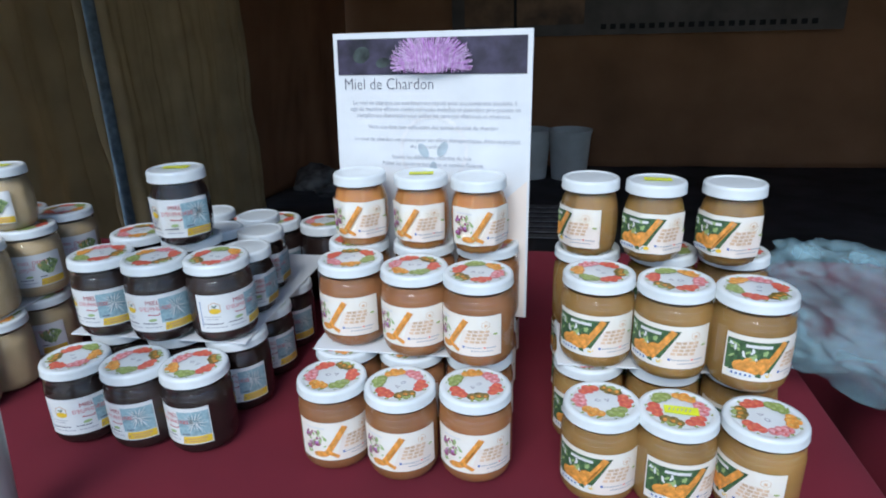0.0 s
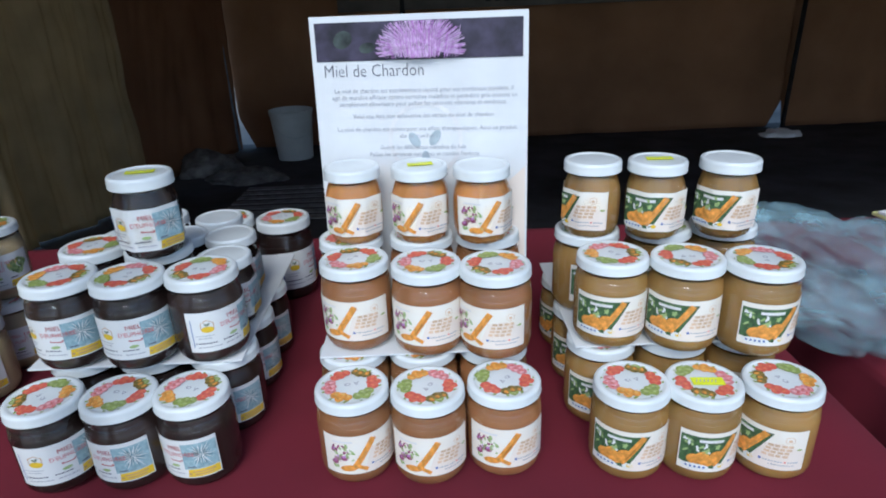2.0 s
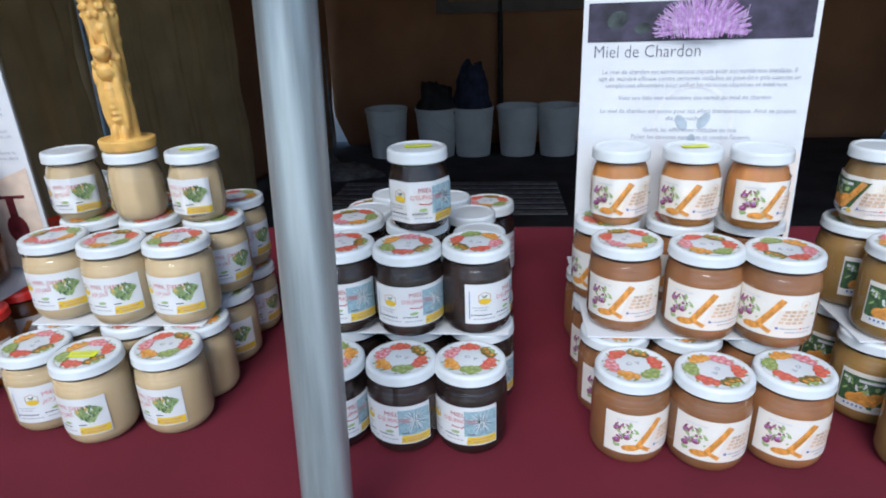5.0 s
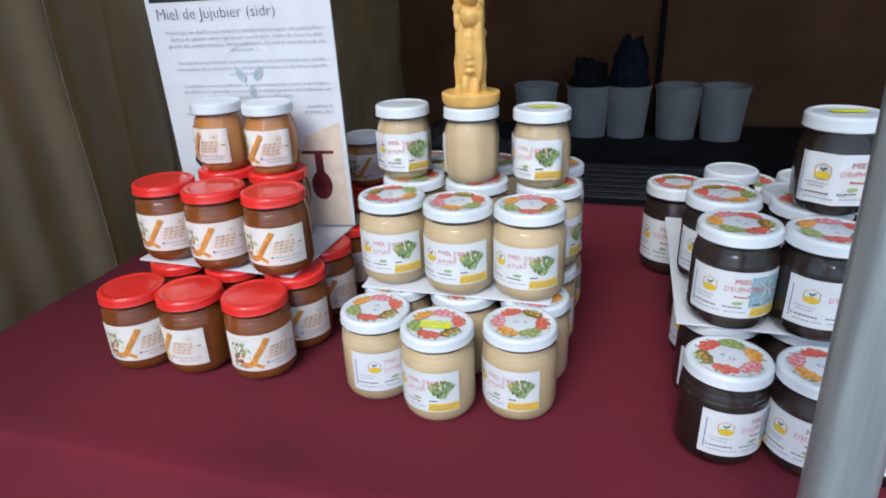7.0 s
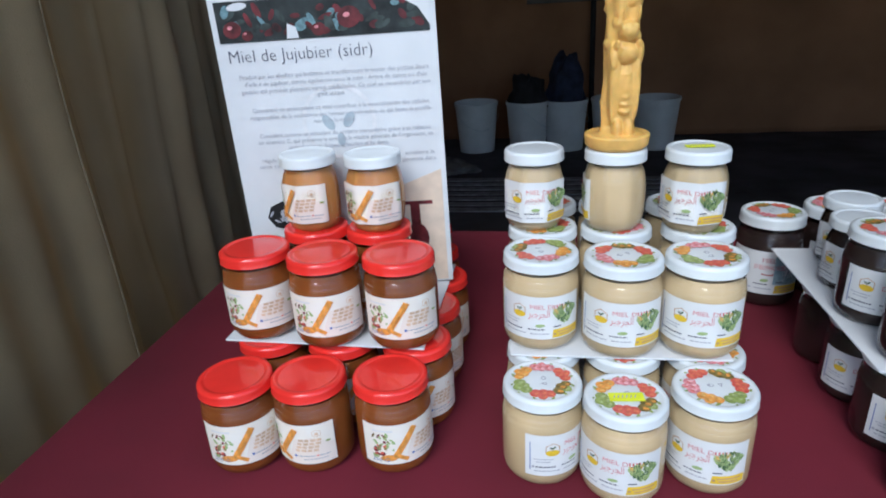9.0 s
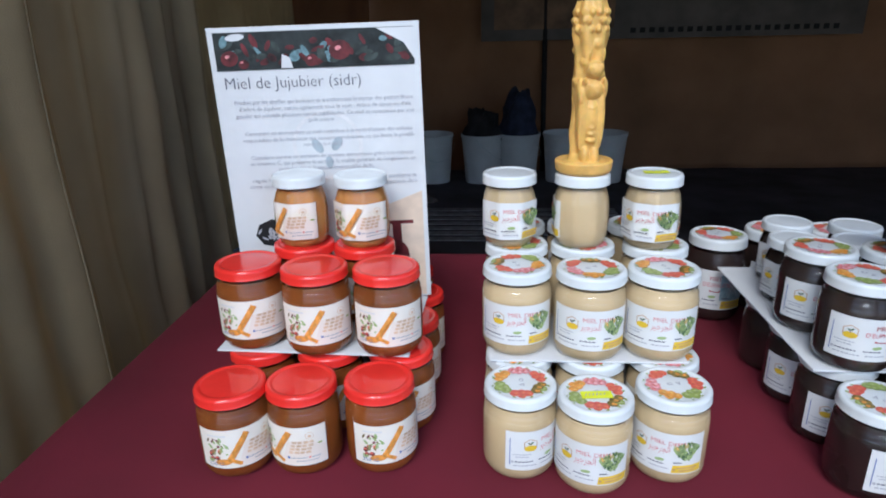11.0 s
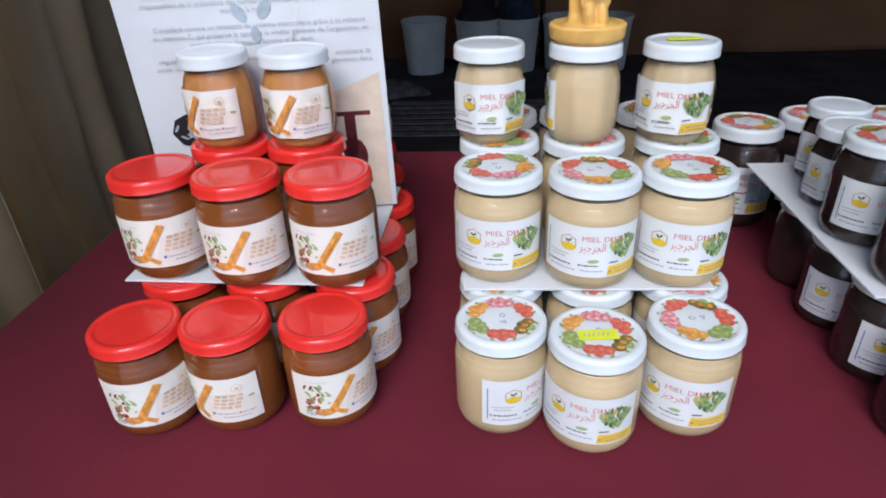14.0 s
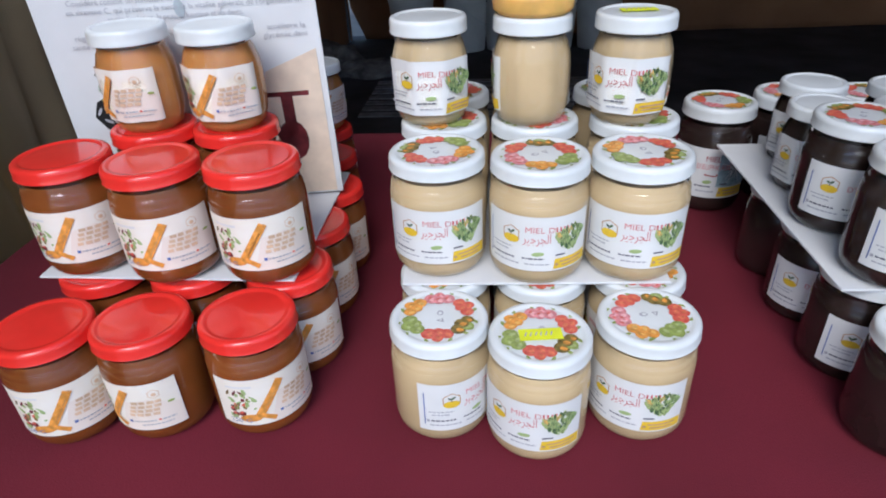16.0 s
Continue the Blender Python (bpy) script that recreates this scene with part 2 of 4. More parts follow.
def wrapped(bm, radius, off, cut=0.0035):
    """Lays a flat piece round an upright jar, its middle towards -y. radius(angle, height) gives the wall."""
    us = [v.co.x for v in bm.verts]
    k = math.floor(min(us) / cut) * cut
    while k < max(us):
        bmesh.ops.bisect_plane(bm, geom=list(bm.verts) + list(bm.edges) + list(bm.faces), plane_co=(k, 0, 0), plane_no=(1, 0, 0))
        k += cut
    r0 = radius(0, 0)
    for v in bm.verts:
        a, z = v.co.x / r0, v.co.y
        r = radius(a, z) + off
        v.co = Vector((r * math.sin(a), -r * math.cos(a), z))
    bmesh.ops.recalc_face_normals(bm, faces=bm.faces)
    for f in bm.faces:
        f.normal_update()
        c = f.calc_center_median()
        if f.normal.x * c.x + f.normal.y * c.y < 0:
            f.normal_flip()
        f.smooth = True
    return bm


# ---- jars ----
LID_R, JAR_H, SMALL_H = 0.0335, 0.0870, 0.0750
TABLE = 0.7405
MID = TABLE + JAR_H + 0.002
TOP = MID + JAR_H


def round_wall(a, z):
    return 0.0335


def eight_wall(a, z):
    k = (a + math.pi / 8) % (math.pi / 4) - math.pi / 8
    return 0.0272 / math.cos(k) * (1 - 9.0 * max(0.0, abs(z - 0.031) - 0.016))


def jar_glass(small):
    if small:
        bm = lathe([(0, 0.0), (0.0215, 0.0), (0.0255, 0.003), (0.0285, 0.012), (0.0294, 0.022), (0.0294, 0.040), (0.0285, 0.049), (0.0262, 0.057),
                    (0.0245, 0.060), (0.0248, 0.066), (0.0222, 0.066), (0.0222, 0.060), (0.0250, 0.048), (0.0256, 0.040), (0.0256, 0.022),
                    (0.0246, 0.010), (0.020, 0.004), (0, 0.003)], 8, math.pi / 8)
        bmesh.ops.bevel(bm, geom=[e for e in bm.edges if abs(e.verts[0].co.z - e.verts[1].co.z) > 0.002], offset=0.0038, segments=3, affect="EDGES")
        return smooth(bm, 60)
    return smooth(lathe([(0, 0.0015), (0.019, 0.0), (0.0255, 0.0012), (0.0300, 0.0042), (0.0325, 0.0085), (0.0335, 0.0140), (0.0335, 0.058), (0.0331, 0.0615), (0.0322, 0.0635),
                         (0.0327, 0.0655), (0.0322, 0.0672), (0.0310, 0.0690), (0.0314, 0.0725), (0.0310, 0.0745), (0.0310, 0.081), (0.0294, 0.081), (0.0294, 0.068), (0.0312, 0.061),
                         (0.0316, 0.056), (0.0316, 0.014), (0.0306, 0.009), (0.0280, 0.0058), (0.0235, 0.0040), (0, 0.005)]), 35)


def faceted(bm, full):
    """Presses a turned body towards eight soft flats where it is widest."""
    for v in bm.verts:
        r = math.hypot(v.co.x, v.co.y)
        if r > 0.018:
            a = (math.atan2(v.co.y, v.co.x) + math.pi / 8) % (math.pi / 4) - math.pi / 8
            k = min(1.0, max(0.0, (r / full - 0.80) / 0.16))
            flat = min(math.cos(math.pi / 8) / math.cos(a), 0.985) / 0.985
            v.co.x *= 1 + k * (flat - 1)
            v.co.y *= 1 + k * (flat - 1)
    return bm


def jar_honey(small):
    if small:
        return faceted(smooth(lathe([(0, 0.0022), (0.0200, 0.0022), (0.0240, 0.0050), (0.0260, 0.011), (0.0266, 0.022), (0.0266, 0.040), (0.0260, 0.0485), (0.0240, 0.0565), (0.0224, 0.0612), (0, 0.0612)], 48), 60), 0.0266)
    return smooth(lathe([(0, 0.0030), (0.0236, 0.0030), (0.0285, 0.0048), (0.0314, 0.0088), (0.0326, 0.014), (0.0326, 0.057), (0.0320, 0.0615), (0.0303, 0.067), (0.0291, 0.0730), (0, 0.0730)]), 35)


def jar_lid(small):
    k = 0.0274 / LID_R if small else 0.975
    top, low = (SMALL_H, SMALL_H - 0.0108) if small else (JAR_H, JAR_H - 0.0102)
    prof = [(0, top - 0.0008), (0.0255, top - 0.0008), (0.0268, top - 0.0010), (0.0278, top - 0.0002), (0.0300, top), (0.0322, top - 0.0006),
            (0.0332, top - 0.0020), (0.0335, top - 0.004), (0.0335, low + 0.0015), (0.0339, low + 0.0007), (0.0335, low), (0.0322, low), (0.0320, top - 0.0025), (0, top - 0.0025)]
    return smooth(lathe([(r * k, z) for r, z in prof], 48), 50)


def fruit_wreath():
    """The ring of printed fruit on a lid: six bunches of berries, figs, cherries, a rose, peaches and grapes."""
    rnd = random.Random(5)
    items = []
    for i in range(6):
        a = 2 * math.pi * i / 6
        for k in (-1, 0, 1):
            b = a + k * .26 + rnd.uniform(-.05, .05)
            r = rnd.uniform(.0240, .0275)
            items.append((disc(r * math.cos(b), r * math.sin(b), rnd.uniform(.0022, .0036), .0013, b + rnd.uniform(-.8, .8), 8), 2 if k else 5))
    for i, k in enumerate((0, 3, 0, 4, 1, 2)):
        a = 2 * math.pi * i / 6
        spots = [(-.30, .0192), (0.0, .0218), (.30, .0194), (.02, .0172)]
        for j, (da, r) in enumerate(spots):
            s = .0047 * rnd.uniform(.9, 1.12)
            b = a + da
            x, y = r * math.cos(b), r * math.sin(b)
            kk = 2 if (k == 3 and j == 1) else k
            items.append((disc(x, y, s, s * rnd.uniform(.8, 1), b, 14), kk))
            items.append((disc(x + .0008, y + .001, s * .5, s * .36, b + .5, 9), {0: 6, 1: 7, 2: 8, 3: 1, 4: 9}[kk]))
            if k == 4:
                items.append((disc(x - .0012, y - .0008, s * .32, s * .2, b - .7, 8), 0))
    bm = polys(items)
    for i, f in enumerate(bm.faces):
        for v in f.verts:
            v.co.z = 0.00001 * i
    return bm


def lid_mark():
    bm = polys([(disc(-0.0035, 0.001, 0.0028, 0.0022, 0, 12), 0), ([(0.002, 0.003), (0.0066, 0.0036), (0.0046, -0.0018)], 0),
                (disc(-0.003, 0.001, 0.0014, 0.0012, 0, 10), 1), ([(0.0032, 0.0022), (0.0052, 0.0026), (0.0044, 0.0004)], 1)])
    for i, f in enumerate(bm.faces):
        for v in f.verts:
            v.co.z = 0.0001 if i < 2 else 0.0002
    return bm


def print_set(kind):
    """The printed pieces of a label, 2D in metres: (name, builder, materials, height order)."""
    rnd = random.Random(3)
    W, H = 0.080, 0.0405
    P = []
    if kind in "JCO":
        P.append(("peach_ground", polys([([(-.004, .0006), (W / 2 - .0006, .0006), (W / 2 - .0006, .020), (.020, .030), (.004, .028)], 0)]), "peach_pale", 1))
        flowers = []
        if kind == "O":
            P.append(("photo_ground", polys([([(-W / 2 + .0012, .0085), (-.010, .004), (-.004, .008), (.012, H - .0012), (-W / 2 + .0012, H - .0012)], 0)]), "darkgreen", 2))
            for i in range(26):
                u, v = rnd.uniform(-W / 2 + .004, -.008), rnd.uniform(.022, H - .004)
                flowers.append((disc(u, v, rnd.uniform(.0012, .0035), .0011, rnd.uniform(0, 3), 8), 0 if rnd.random() < .7 else 1))
            for u, v, s in [(-.026, .014, .0068), (-.016, .013, .0072), (-.009, .019, .006), (-.020, .019, .005)]:
                flowers.append((disc(u, v, s, s * .85, .3, 16), 2))
            flowers.append((disc(-.006, .006, .0042, .0034, 0, 12), 1))
            flowers.append((disc(-.004, .0065, .0026, .0022, 0, 10), 3))
            P.append(("fruit_picture", polys(flowers), ["leaf", "paper", "orange", "yellow"], 3))
            P.append(("photo_caption", polys([(bar(-.024, -.004, .0335, .0365), 0)]), "pale", 4))
            P.append(("weight_panel", polys([(disc(-.0255, .0055, .0115, .0034, 0, 16), 0)]), "paper", 4))
            P.append(("weight_writing", polys([(bar(-.033 + i * .0035, -.0312 + i * .0035, .0044, .0066), 0) for i in range(5)]), "ink_blue", 5))
        else:
            cols = ["leaf", "maroon", "red", "olive"] if kind == "J" else ["leaf", "purple", "thistle", "purple"]
            for i in range(30):
                u, v = rnd.gauss(-.024, .006), rnd.gauss(.022, .0065)
                u, v = min(-.009, max(-W / 2 + .003, u)), min(H - .006, max(.009, v))
                flowers.append((disc(u, v, rnd.uniform(.0012, .0030), rnd.uniform(.0008, .0016), rnd.uniform(0, 3), 8), 0 if i < 17 else rnd.choice([1, 2, 3])))
            for u, v in ([(-.028, .016), (-.022, .012), (-.027, .011)] if kind == "J" else [(-.029, .028), (-.020, .019), (-.029, .014)]):
                flowers.append((disc(u, v, .0034 if kind == "C" else .0026, .003 if kind == "C" else .0024, .4, 12), 1))
                flowers.append((disc(u - .0006, v + .001, .0016, .0013, .4, 9), 2))
            P.append(("flower_picture", polys(flowers), cols, 2))
            P.append(("pale_caption", polys([(bar(-.030, -.012, .0365, .0385), 0)]), "pale", 2))
            P.append(("honey_dipper_foot", polys([(rod(-.0105, .0105, -.0005, .0045, .0040), 0)]), "orange", 5))
            if kind == "J":
                P.append(("weight_lettering", lettering("250 G", .0055, -.032, .0035, "LEFT", .015), "ink_blue", 5))
            P.append(("honeycomb_piece", polys([(disc(-.0165, .0075, .0080, .0036, .1, 14), 0), (disc(-.0035, .0055, .0030, .0024, .3, 10), 1)]), ["orange", "paper"], 3))
        P.append(("honey_dipper", polys([(rod(-.0115, .0085, .0065, .0390, .0056), 0), (rod(-.0100, .0085, .0074, .0390, .0010), 1)]), ["orange", "ink_brown"], 6))
        P.append(("text_print", polys([(bar(.0085 - .0012 * i + j * .0052, .0128 - .0012 * i + j * .0052 - .0006 * ((i + j) % 2), .0262 - i * .0038, .0288 - i * .0038), 0) for i in range(4) for j in range(4)]), "ink_tan", 5))
        P.append(("round_mark", polys([(o, 0) for o in ringed(.0245, .0345, .0042, .0005, 6, .5)] + [(disc(.0245, .034, .0016), 0)]), "ink_tan", 5))
        P.append(("green_stamp", polys([(disc(.0335, .024, .0024, .0011, 0, 10), 0)]), "green", 5))
        dashes = [(bar(.003, .0052, .0086, .0110), 1), (bar(.0225, .0243, .0090, .0106), 2)]
        for v, u0, u1, h in ((.0090, .0062, .0215, .0013), (.0090, .0252, .0340, .0013), (.0055, .0110, .0315, .0011)):
            u = u0
            while u < u1:
                w = rnd.uniform(.0010, .0026)
                dashes.append((bar(u, min(u + w, u1), v, v + h), 0))
                u += w + .0006
        P.append(("contact_print", polys(dashes), ["ink_soft", "ink_blue", "red"], 5))
        return W, H, "cream", P
    # euphorbia and rocket labels share the bee mark and the yellow corner
    B = -.0215 if kind == "E" else -.0175
    P.append(("bee_mark", polys([(o, 0) for o in ringed(B, .0290, .0068, .0008, 6, math.pi / 6)] + [(disc(B, .0252, .0058, .0034, 0, 12), 1), (disc(B - .0012, .0306, .0016, .0008, -.7, 8), 3),
                                     (disc(B + .0012, .0310, .0018, .0009, .8, 8), 3), (rod(B, .0274, B - .0001, .0300, .0005), 2)]), ["ink_brown", "yellow", "ink", "darkgreen"], 2))
    P.append(("side_writing", polys([(bar(-.0362, -.0354, .006, .036), 0)]), "ink_blue", 2))
    dashes = []
    for v, u0, u1, h, m in ((.0178, -.033, -.0165, .0011, 0), (.0150, -.031, -.0190, .0011, 0), (.0092, -.0315, -.0150, .0014, 2), (.0050, -.0325, -.0115, .0012, 1), (.0098, -.0095, .0050, .0013, 2), (.0052, -.0075, .0090, .0012, 1)):
        u = u0
        while u < u1:
            w = rnd.uniform(.0012, .0034)
            dashes.append((bar(u, min(u + w, u1), v, v + h), m))
            u += w + .0006
    dashes.append((bar(-.0345, -.0325, .0086, .0110), 1))
    P.append(("address_print", polys(dashes), ["ink_soft", "ink_faint", "ink"], 2))
    P.append(("yellow_strip", polys([([(.0115, .0014), (W / 2 - .001, .0014), (W / 2 - .001, .010), (.0125, .010)], 0)]), "yellow", 2))
    P.append(("strip_print", polys([(bar(.016, .035, .0064, .0078), 0), (bar(.0175, .033, .0035, .0048), 0), (disc(.0138, .0052, .0012), 0)]), "ink_brown", 3))
    P.append(("green_stamp", polys([(disc(.001, .0145, .0042, .0017, .1, 12), 0)]), "leaf", 2))
    P.append(("weight_print", polys([(bar(.0125, .0195, .0125, .0138), 0)]), "ink", 4))
    if kind == "E":
        P.append(("plant_photo", polys([(bar(.0095, W / 2 - .0008, .0105, H - .001), 0)]), "agave", 1))
        spikes = []
        for i in range(34):
            a = 2 * math.pi * i / 34 + rnd.uniform(-.1, .1)
            l = rnd.uniform(.009, .0155)
            c, s = math.cos(a), math.sin(a)
            tip = (min(W / 2 - .001, max(.0100, .025 + l * c)), min(H - .0012, max(.0116, .027 + l * s * 1.2)))
            spikes.append(([(.025 - .0009 * s, .027 + .0009 * c), (.025 + .0009 * s, .027 - .0009 * c), tip], i % 2))
        P.append(("plant_print", polys(spikes), ["agave_dark", "paper"], 2))
        P.append(("title_lettering", lettering("MIEL", .0068, .0035, .0330, "CENTER", .0130), "ink_red", 4))
        P.append(("name_lettering", lettering("D'EUPHORBE", .0066, .0050, .0258, "CENTER", .0300), "ink_pink", 5))
        P.append(("arabic_print", polys([(rod(-.001, .0208, .008, .0202, .0010), 0), (disc(-.0015, .0212, .0009), 0), (disc(.0085, .0214, .0009), 0)]), "ink_red", 4))
    else:
        leaves = []
        for i in range(120):
            side = rnd.uniform(-.62, .62)
            l = .0235 * math.sqrt(rnd.uniform(.06, 1)) * (1 - .25 * abs(side))
            u, v = .0232 + l * math.sin(side), .0118 + l * math.cos(side)
            leaves.append((disc(u, v, rnd.uniform(.0016, .0034), rnd.uniform(.0007, .0013), 1.57 - side + rnd.uniform(-.6, .6), 8), rnd.choice([0, 0, 1, 1, 2, 2, 3]) if l > .016 and side < 0 else rnd.choice([0, 0, 0, 1, 1, 1, 2])))
        P.append(("leaf_picture", polys(leaves), ["darkgreen", "leaf", "lime", "apricot"], 3))
        P.append(("title_lettering", lettering("MIEL D", .0064, -.0080, .0318, "LEFT", .0190, .00004), "ink_pink", 4))
        P.append(("title_print", polys([(bar(.0122 + i * .0026, .0134 + i * .0026, .0320, .0356), 0) for i in range(4)]), "ink_pink", 2))
        P.append(("arabic_lettering", lettering("\ufeae\ufef4\ufe9f\ufeae\ufea0\ufedf\ufe8d", .0105, -.0090, .0235, "LEFT", .0180, .00007), "ink_pink", 4))
    return W, H, "paper", P


KINDS = {
    "J": ("honey_brown", "lid_red", False, "amber honey jar with red lid and cream flower label"),
    "C": ("honey_amber", "lid_white", True, "amber thistle honey jar with fruit-printed white lid"),
    "O": ("honey_gold", "lid_white", True, "golden orange-blossom honey jar with fruit-printed white lid"),
    "E": ("honey_dark", "lid_white", True, "dark euphorbia honey jar with fruit-printed white lid"),
    "G": ("honey_beige", "lid_white", True, "creamed beige rocket honey jar with fruit-printed white lid"),
}


def make_jar(kind, small):
    honey, lid, wreath, label = KINDS[kind]
    if small:
        label = {"J": "small faceted amber honey jar with white lid", "C": "small faceted amber honey jar with white lid", "O": "small faceted golden honey jar with white lid",
                 "E": "faceted dark honey jar with plain white lid", "G": "small faceted creamed honey jar with white lid"}[kind]
        # brown and amber honey swap to the brightened colour in small jars
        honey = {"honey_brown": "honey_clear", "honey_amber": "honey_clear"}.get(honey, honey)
    jar = thing("honey_jar", label, "honey jar", {"J": "jujube honey jars", "C": "thistle honey jars", "O": "orange honey jars", "E": "euphorbia honey jars", "G": "rocket honey jars"}[kind])
    part("glass", jar_glass(small), "glass", jar, "clear glass").visible_shadow = False
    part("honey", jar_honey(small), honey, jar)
    top = part("lid", jar_lid(small), "lid_white" if small else lid, jar, "red metal lid" if lid == "lid_red" and not small else "white metal lid")
    if wreath and not small:
        w = part("fruit_wreath", fruit_wreath(), ["red", "orange", "green", "olive", "pink", "leaf", "coral", "apricot", "lime", "rose"], top, "ring of printed fruit")
        w.location.z = JAR_H - 0.0006
        w = part("lid_mark", lid_mark(), ["ink_soft", "lid_white"], top)
        w.location.z = JAR_H - 0.0007
    W, H, paper, pieces = print_set(kind)
    k, kv, z0, wall = (0.80, 0.95, 0.0105, eight_wall) if small else (1.0, 1.0, 0.0163, round_wall)

    def laid(bm, order):
        for v in bm.verts:
            v.co.x, v.co.y = v.co.x * k, min(v.co.y * (0.92 if order else 1.0), H - 0.0003 * (order > 0)) * kv + z0
        return wrapped(bm, wall, 0.0005 + 0.00012 * order if small else 0.0002 + 0.00012 * order)

    tag = part("label", laid(polys([(bar(-W / 2, W / 2, 0, H), 0)]), 0), paper, jar, "printed paper label")
    for name, bm, mats, order in pieces:
        part(name, laid(bm, order), mats, tag)
    return jar


def price_sticker(jar, small, turn):
    z = (SMALL_H if small else JAR_H) + 0.0002
    k = 0.9 if small else 1.0
    bm = box(-.0135 * k, .0135 * k, -.0055 * k, .0055 * k, 0, 0.0003, 0.0001)
    st = part("price_sticker", bm, "fluo", jar, "fluorescent yellow price sticker")
    st.matrix_basis = pose(.001, -.003 if not small else 0, z, 0, 0, turn)
    ps = polys([(rod(-.010 * k + i * .0032, -.0018, -.0086 * k + i * .0032, .0020, .0008), 0) for i in range(6)])
    w = part("sticker_writing", ps, "ink_soft", st)
    w.location.z = 0.0005


_first = {}
_rnd = random.Random(11)


def jar_at(kind, x, y, z, yaw, small=False, size=1.0, sticker=None):
    """yaw: degrees by which the label looks away from the table's front, to the right."""
    key = (kind, small)
    m = pose(x, y, z, 0, 0, yaw)
    if key not in _first:
        _first[key] = make_jar(kind, small)
        jar = _first[key]
        jar.matrix_basis = m
    else:
        jar = copy_thing(_first[key], m)
        for o in list(jar.children):
            if o.name.startswith("price_sticker"):
                for c in list(o.children):
                    bpy.data.objects.remove(c)
                bpy.data.objects.remove(o)
    for o in jar.children:
        if o.name.startswith("lid"):
            o.rotation_euler = (0, 0, _rnd.uniform(0, 6.28))
    jar.scale = size if isinstance(size, tuple) else (size, size, size)
    if sticker is not None:
        price_sticker(jar, small, sticker - yaw)
    return jar


# ---- ground, tent and tables ----
def sheet(name, mats, label, category, fn, nu, nv, thick=0.0, kind=""):
    """A cloth given by fn(u, v), with thickness."""
    bm = bmesh.new()
    g = [[bm.verts.new(fn(i / nu, j / nv)) for j in range(nv + 1)] for i in range(nu + 1)]
    for i in range(nu):
        for j in range(nv):
            bm.faces.new((g[i][j], g[i + 1][j], g[i + 1][j + 1], g[i][j + 1]))
    bmesh.ops.recalc_face_normals(bm, faces=bm.faces)
    if thick:
        bmesh.ops.solidify(bm, geom=list(bm.faces), thickness=thick)
    for f in bm.faces:
        f.smooth = True
    return single(name, bm, mats, label, category, kind=kind)


def slab(name, mats, label, x0, x1, y0, y1, z0, z1):
    return single(name, box(x0, x1, y0, y1, z0, z1), mats, label, name.split("_")[0], kind="structure")


def lie(y):
    """Height of the ground, which falls gently towards the back of the tent."""
    return -0.041 * (min(max(y, 0.3), 7.0) - 0.3)


def sloped(name, mats, label, x0, x1, ys, drop):
    bm = bmesh.new()
    top = [[bm.verts.new((x, y, lie(y) - drop)) for y in ys] for x in (x0, x1)]
    low = [[bm.verts.new((x, y, lie(y) - drop - 0.01)) for y in ys] for x in (x0, x1)]
    for j in range(len(ys) - 1):
        bm.faces.new((top[0][j], top[1][j], top[1][j + 1], top[0][j + 1]))
        bm.faces.new((low[0][j], low[0][j + 1], low[1][j + 1], low[1][j]))
    bmesh.ops.recalc_face_normals(bm, faces=bm.faces)
    return single(name, bm, mats, label, name, kind="structure")


sloped("ground", "ground", "pale packed earth ground outside the tent", -300, 300, (-300, 0.3, 7.0, 300), 0.012)
sloped("floor", "floor", "dark grey matting on the tent floor", -3.2, 5.0, (0.3, 2.0, 4.0, 6.45), 0.0)


def canvas(name, mats, p, q, z1, fold, waves, label, nu=90, seed=0.0, open_start=0.0, open_end=0.0, lift=0.0, seams=(), toward=-1.0, pleat=0.0):
    """A hanging canvas between two plan points; its lower corners may be pulled aside."""
    p, q = Vector(p), Vector(q)
    along = (q - p).normalized()
    side = Vector((-along.y, along.x))

    def fn(u, v):
        w = p.lerp(q, u)
        z0 = lie(w.y) + lift
        hang = 1.0 - 0.55 * v
        d = fold * hang * (math.sin(u * waves * 6.283 + seed + 0.7 * math.sin(v * 3 + u * 5)) + 0.55 * math.sin(u * waves * 14.1 + 1.7 + seed + v))
        d += fold * 0.9 * noise.noise(Vector((u * 9 + v * 3, v * 5, seed))) + fold * 0.4 * noise.noise(Vector((u * 23 - v * 9, v * 8, seed + 4)))
        d += pleat * abs(math.sin(u * 31 + 1.3 * math.sin(u * 17) + 0.25 * v)) * (0.6 + 0.5 * noise.noise(Vector((u * 12, v * 2, 3)))) + 0.3 * pleat * math.sin(u * 97 + 2 * v)
        tuck = max(0.0, 1 - v / 0.12)
        w = w + side * d + along * tuck * (open_start * max(0, 1 - u * 6) - open_end * max(0, 1 - (1 - u) * 6))
        return (w.x, w.y, z0 + (z1 - z0) * v)
    ob = sheet(name, mats, label, "tent wall", fn, nu, 44, 0.003, "structure")
    for u in seams:
        bm = bmesh.new()
        prev = None
        for j in range(61):
            a, b = Vector(fn(u, j / 60)), Vector(fn(u + 0.0012, j / 60))
            o = Vector((side.x, side.y, 0)) * toward * 0.0025
            ring = [bm.verts.new(a + o), bm.verts.new((a + b) / 2 + o * 1.8), bm.verts.new(b + o)]
            if prev:
                bm.faces.new((prev[0], prev[1], ring[1], ring[0]))
                bm.faces.new((prev[1], prev[2], ring[2], ring[1]))
            prev = ring
        part("seam", bm, "seam", ob, "raised stitched seam")
    return ob


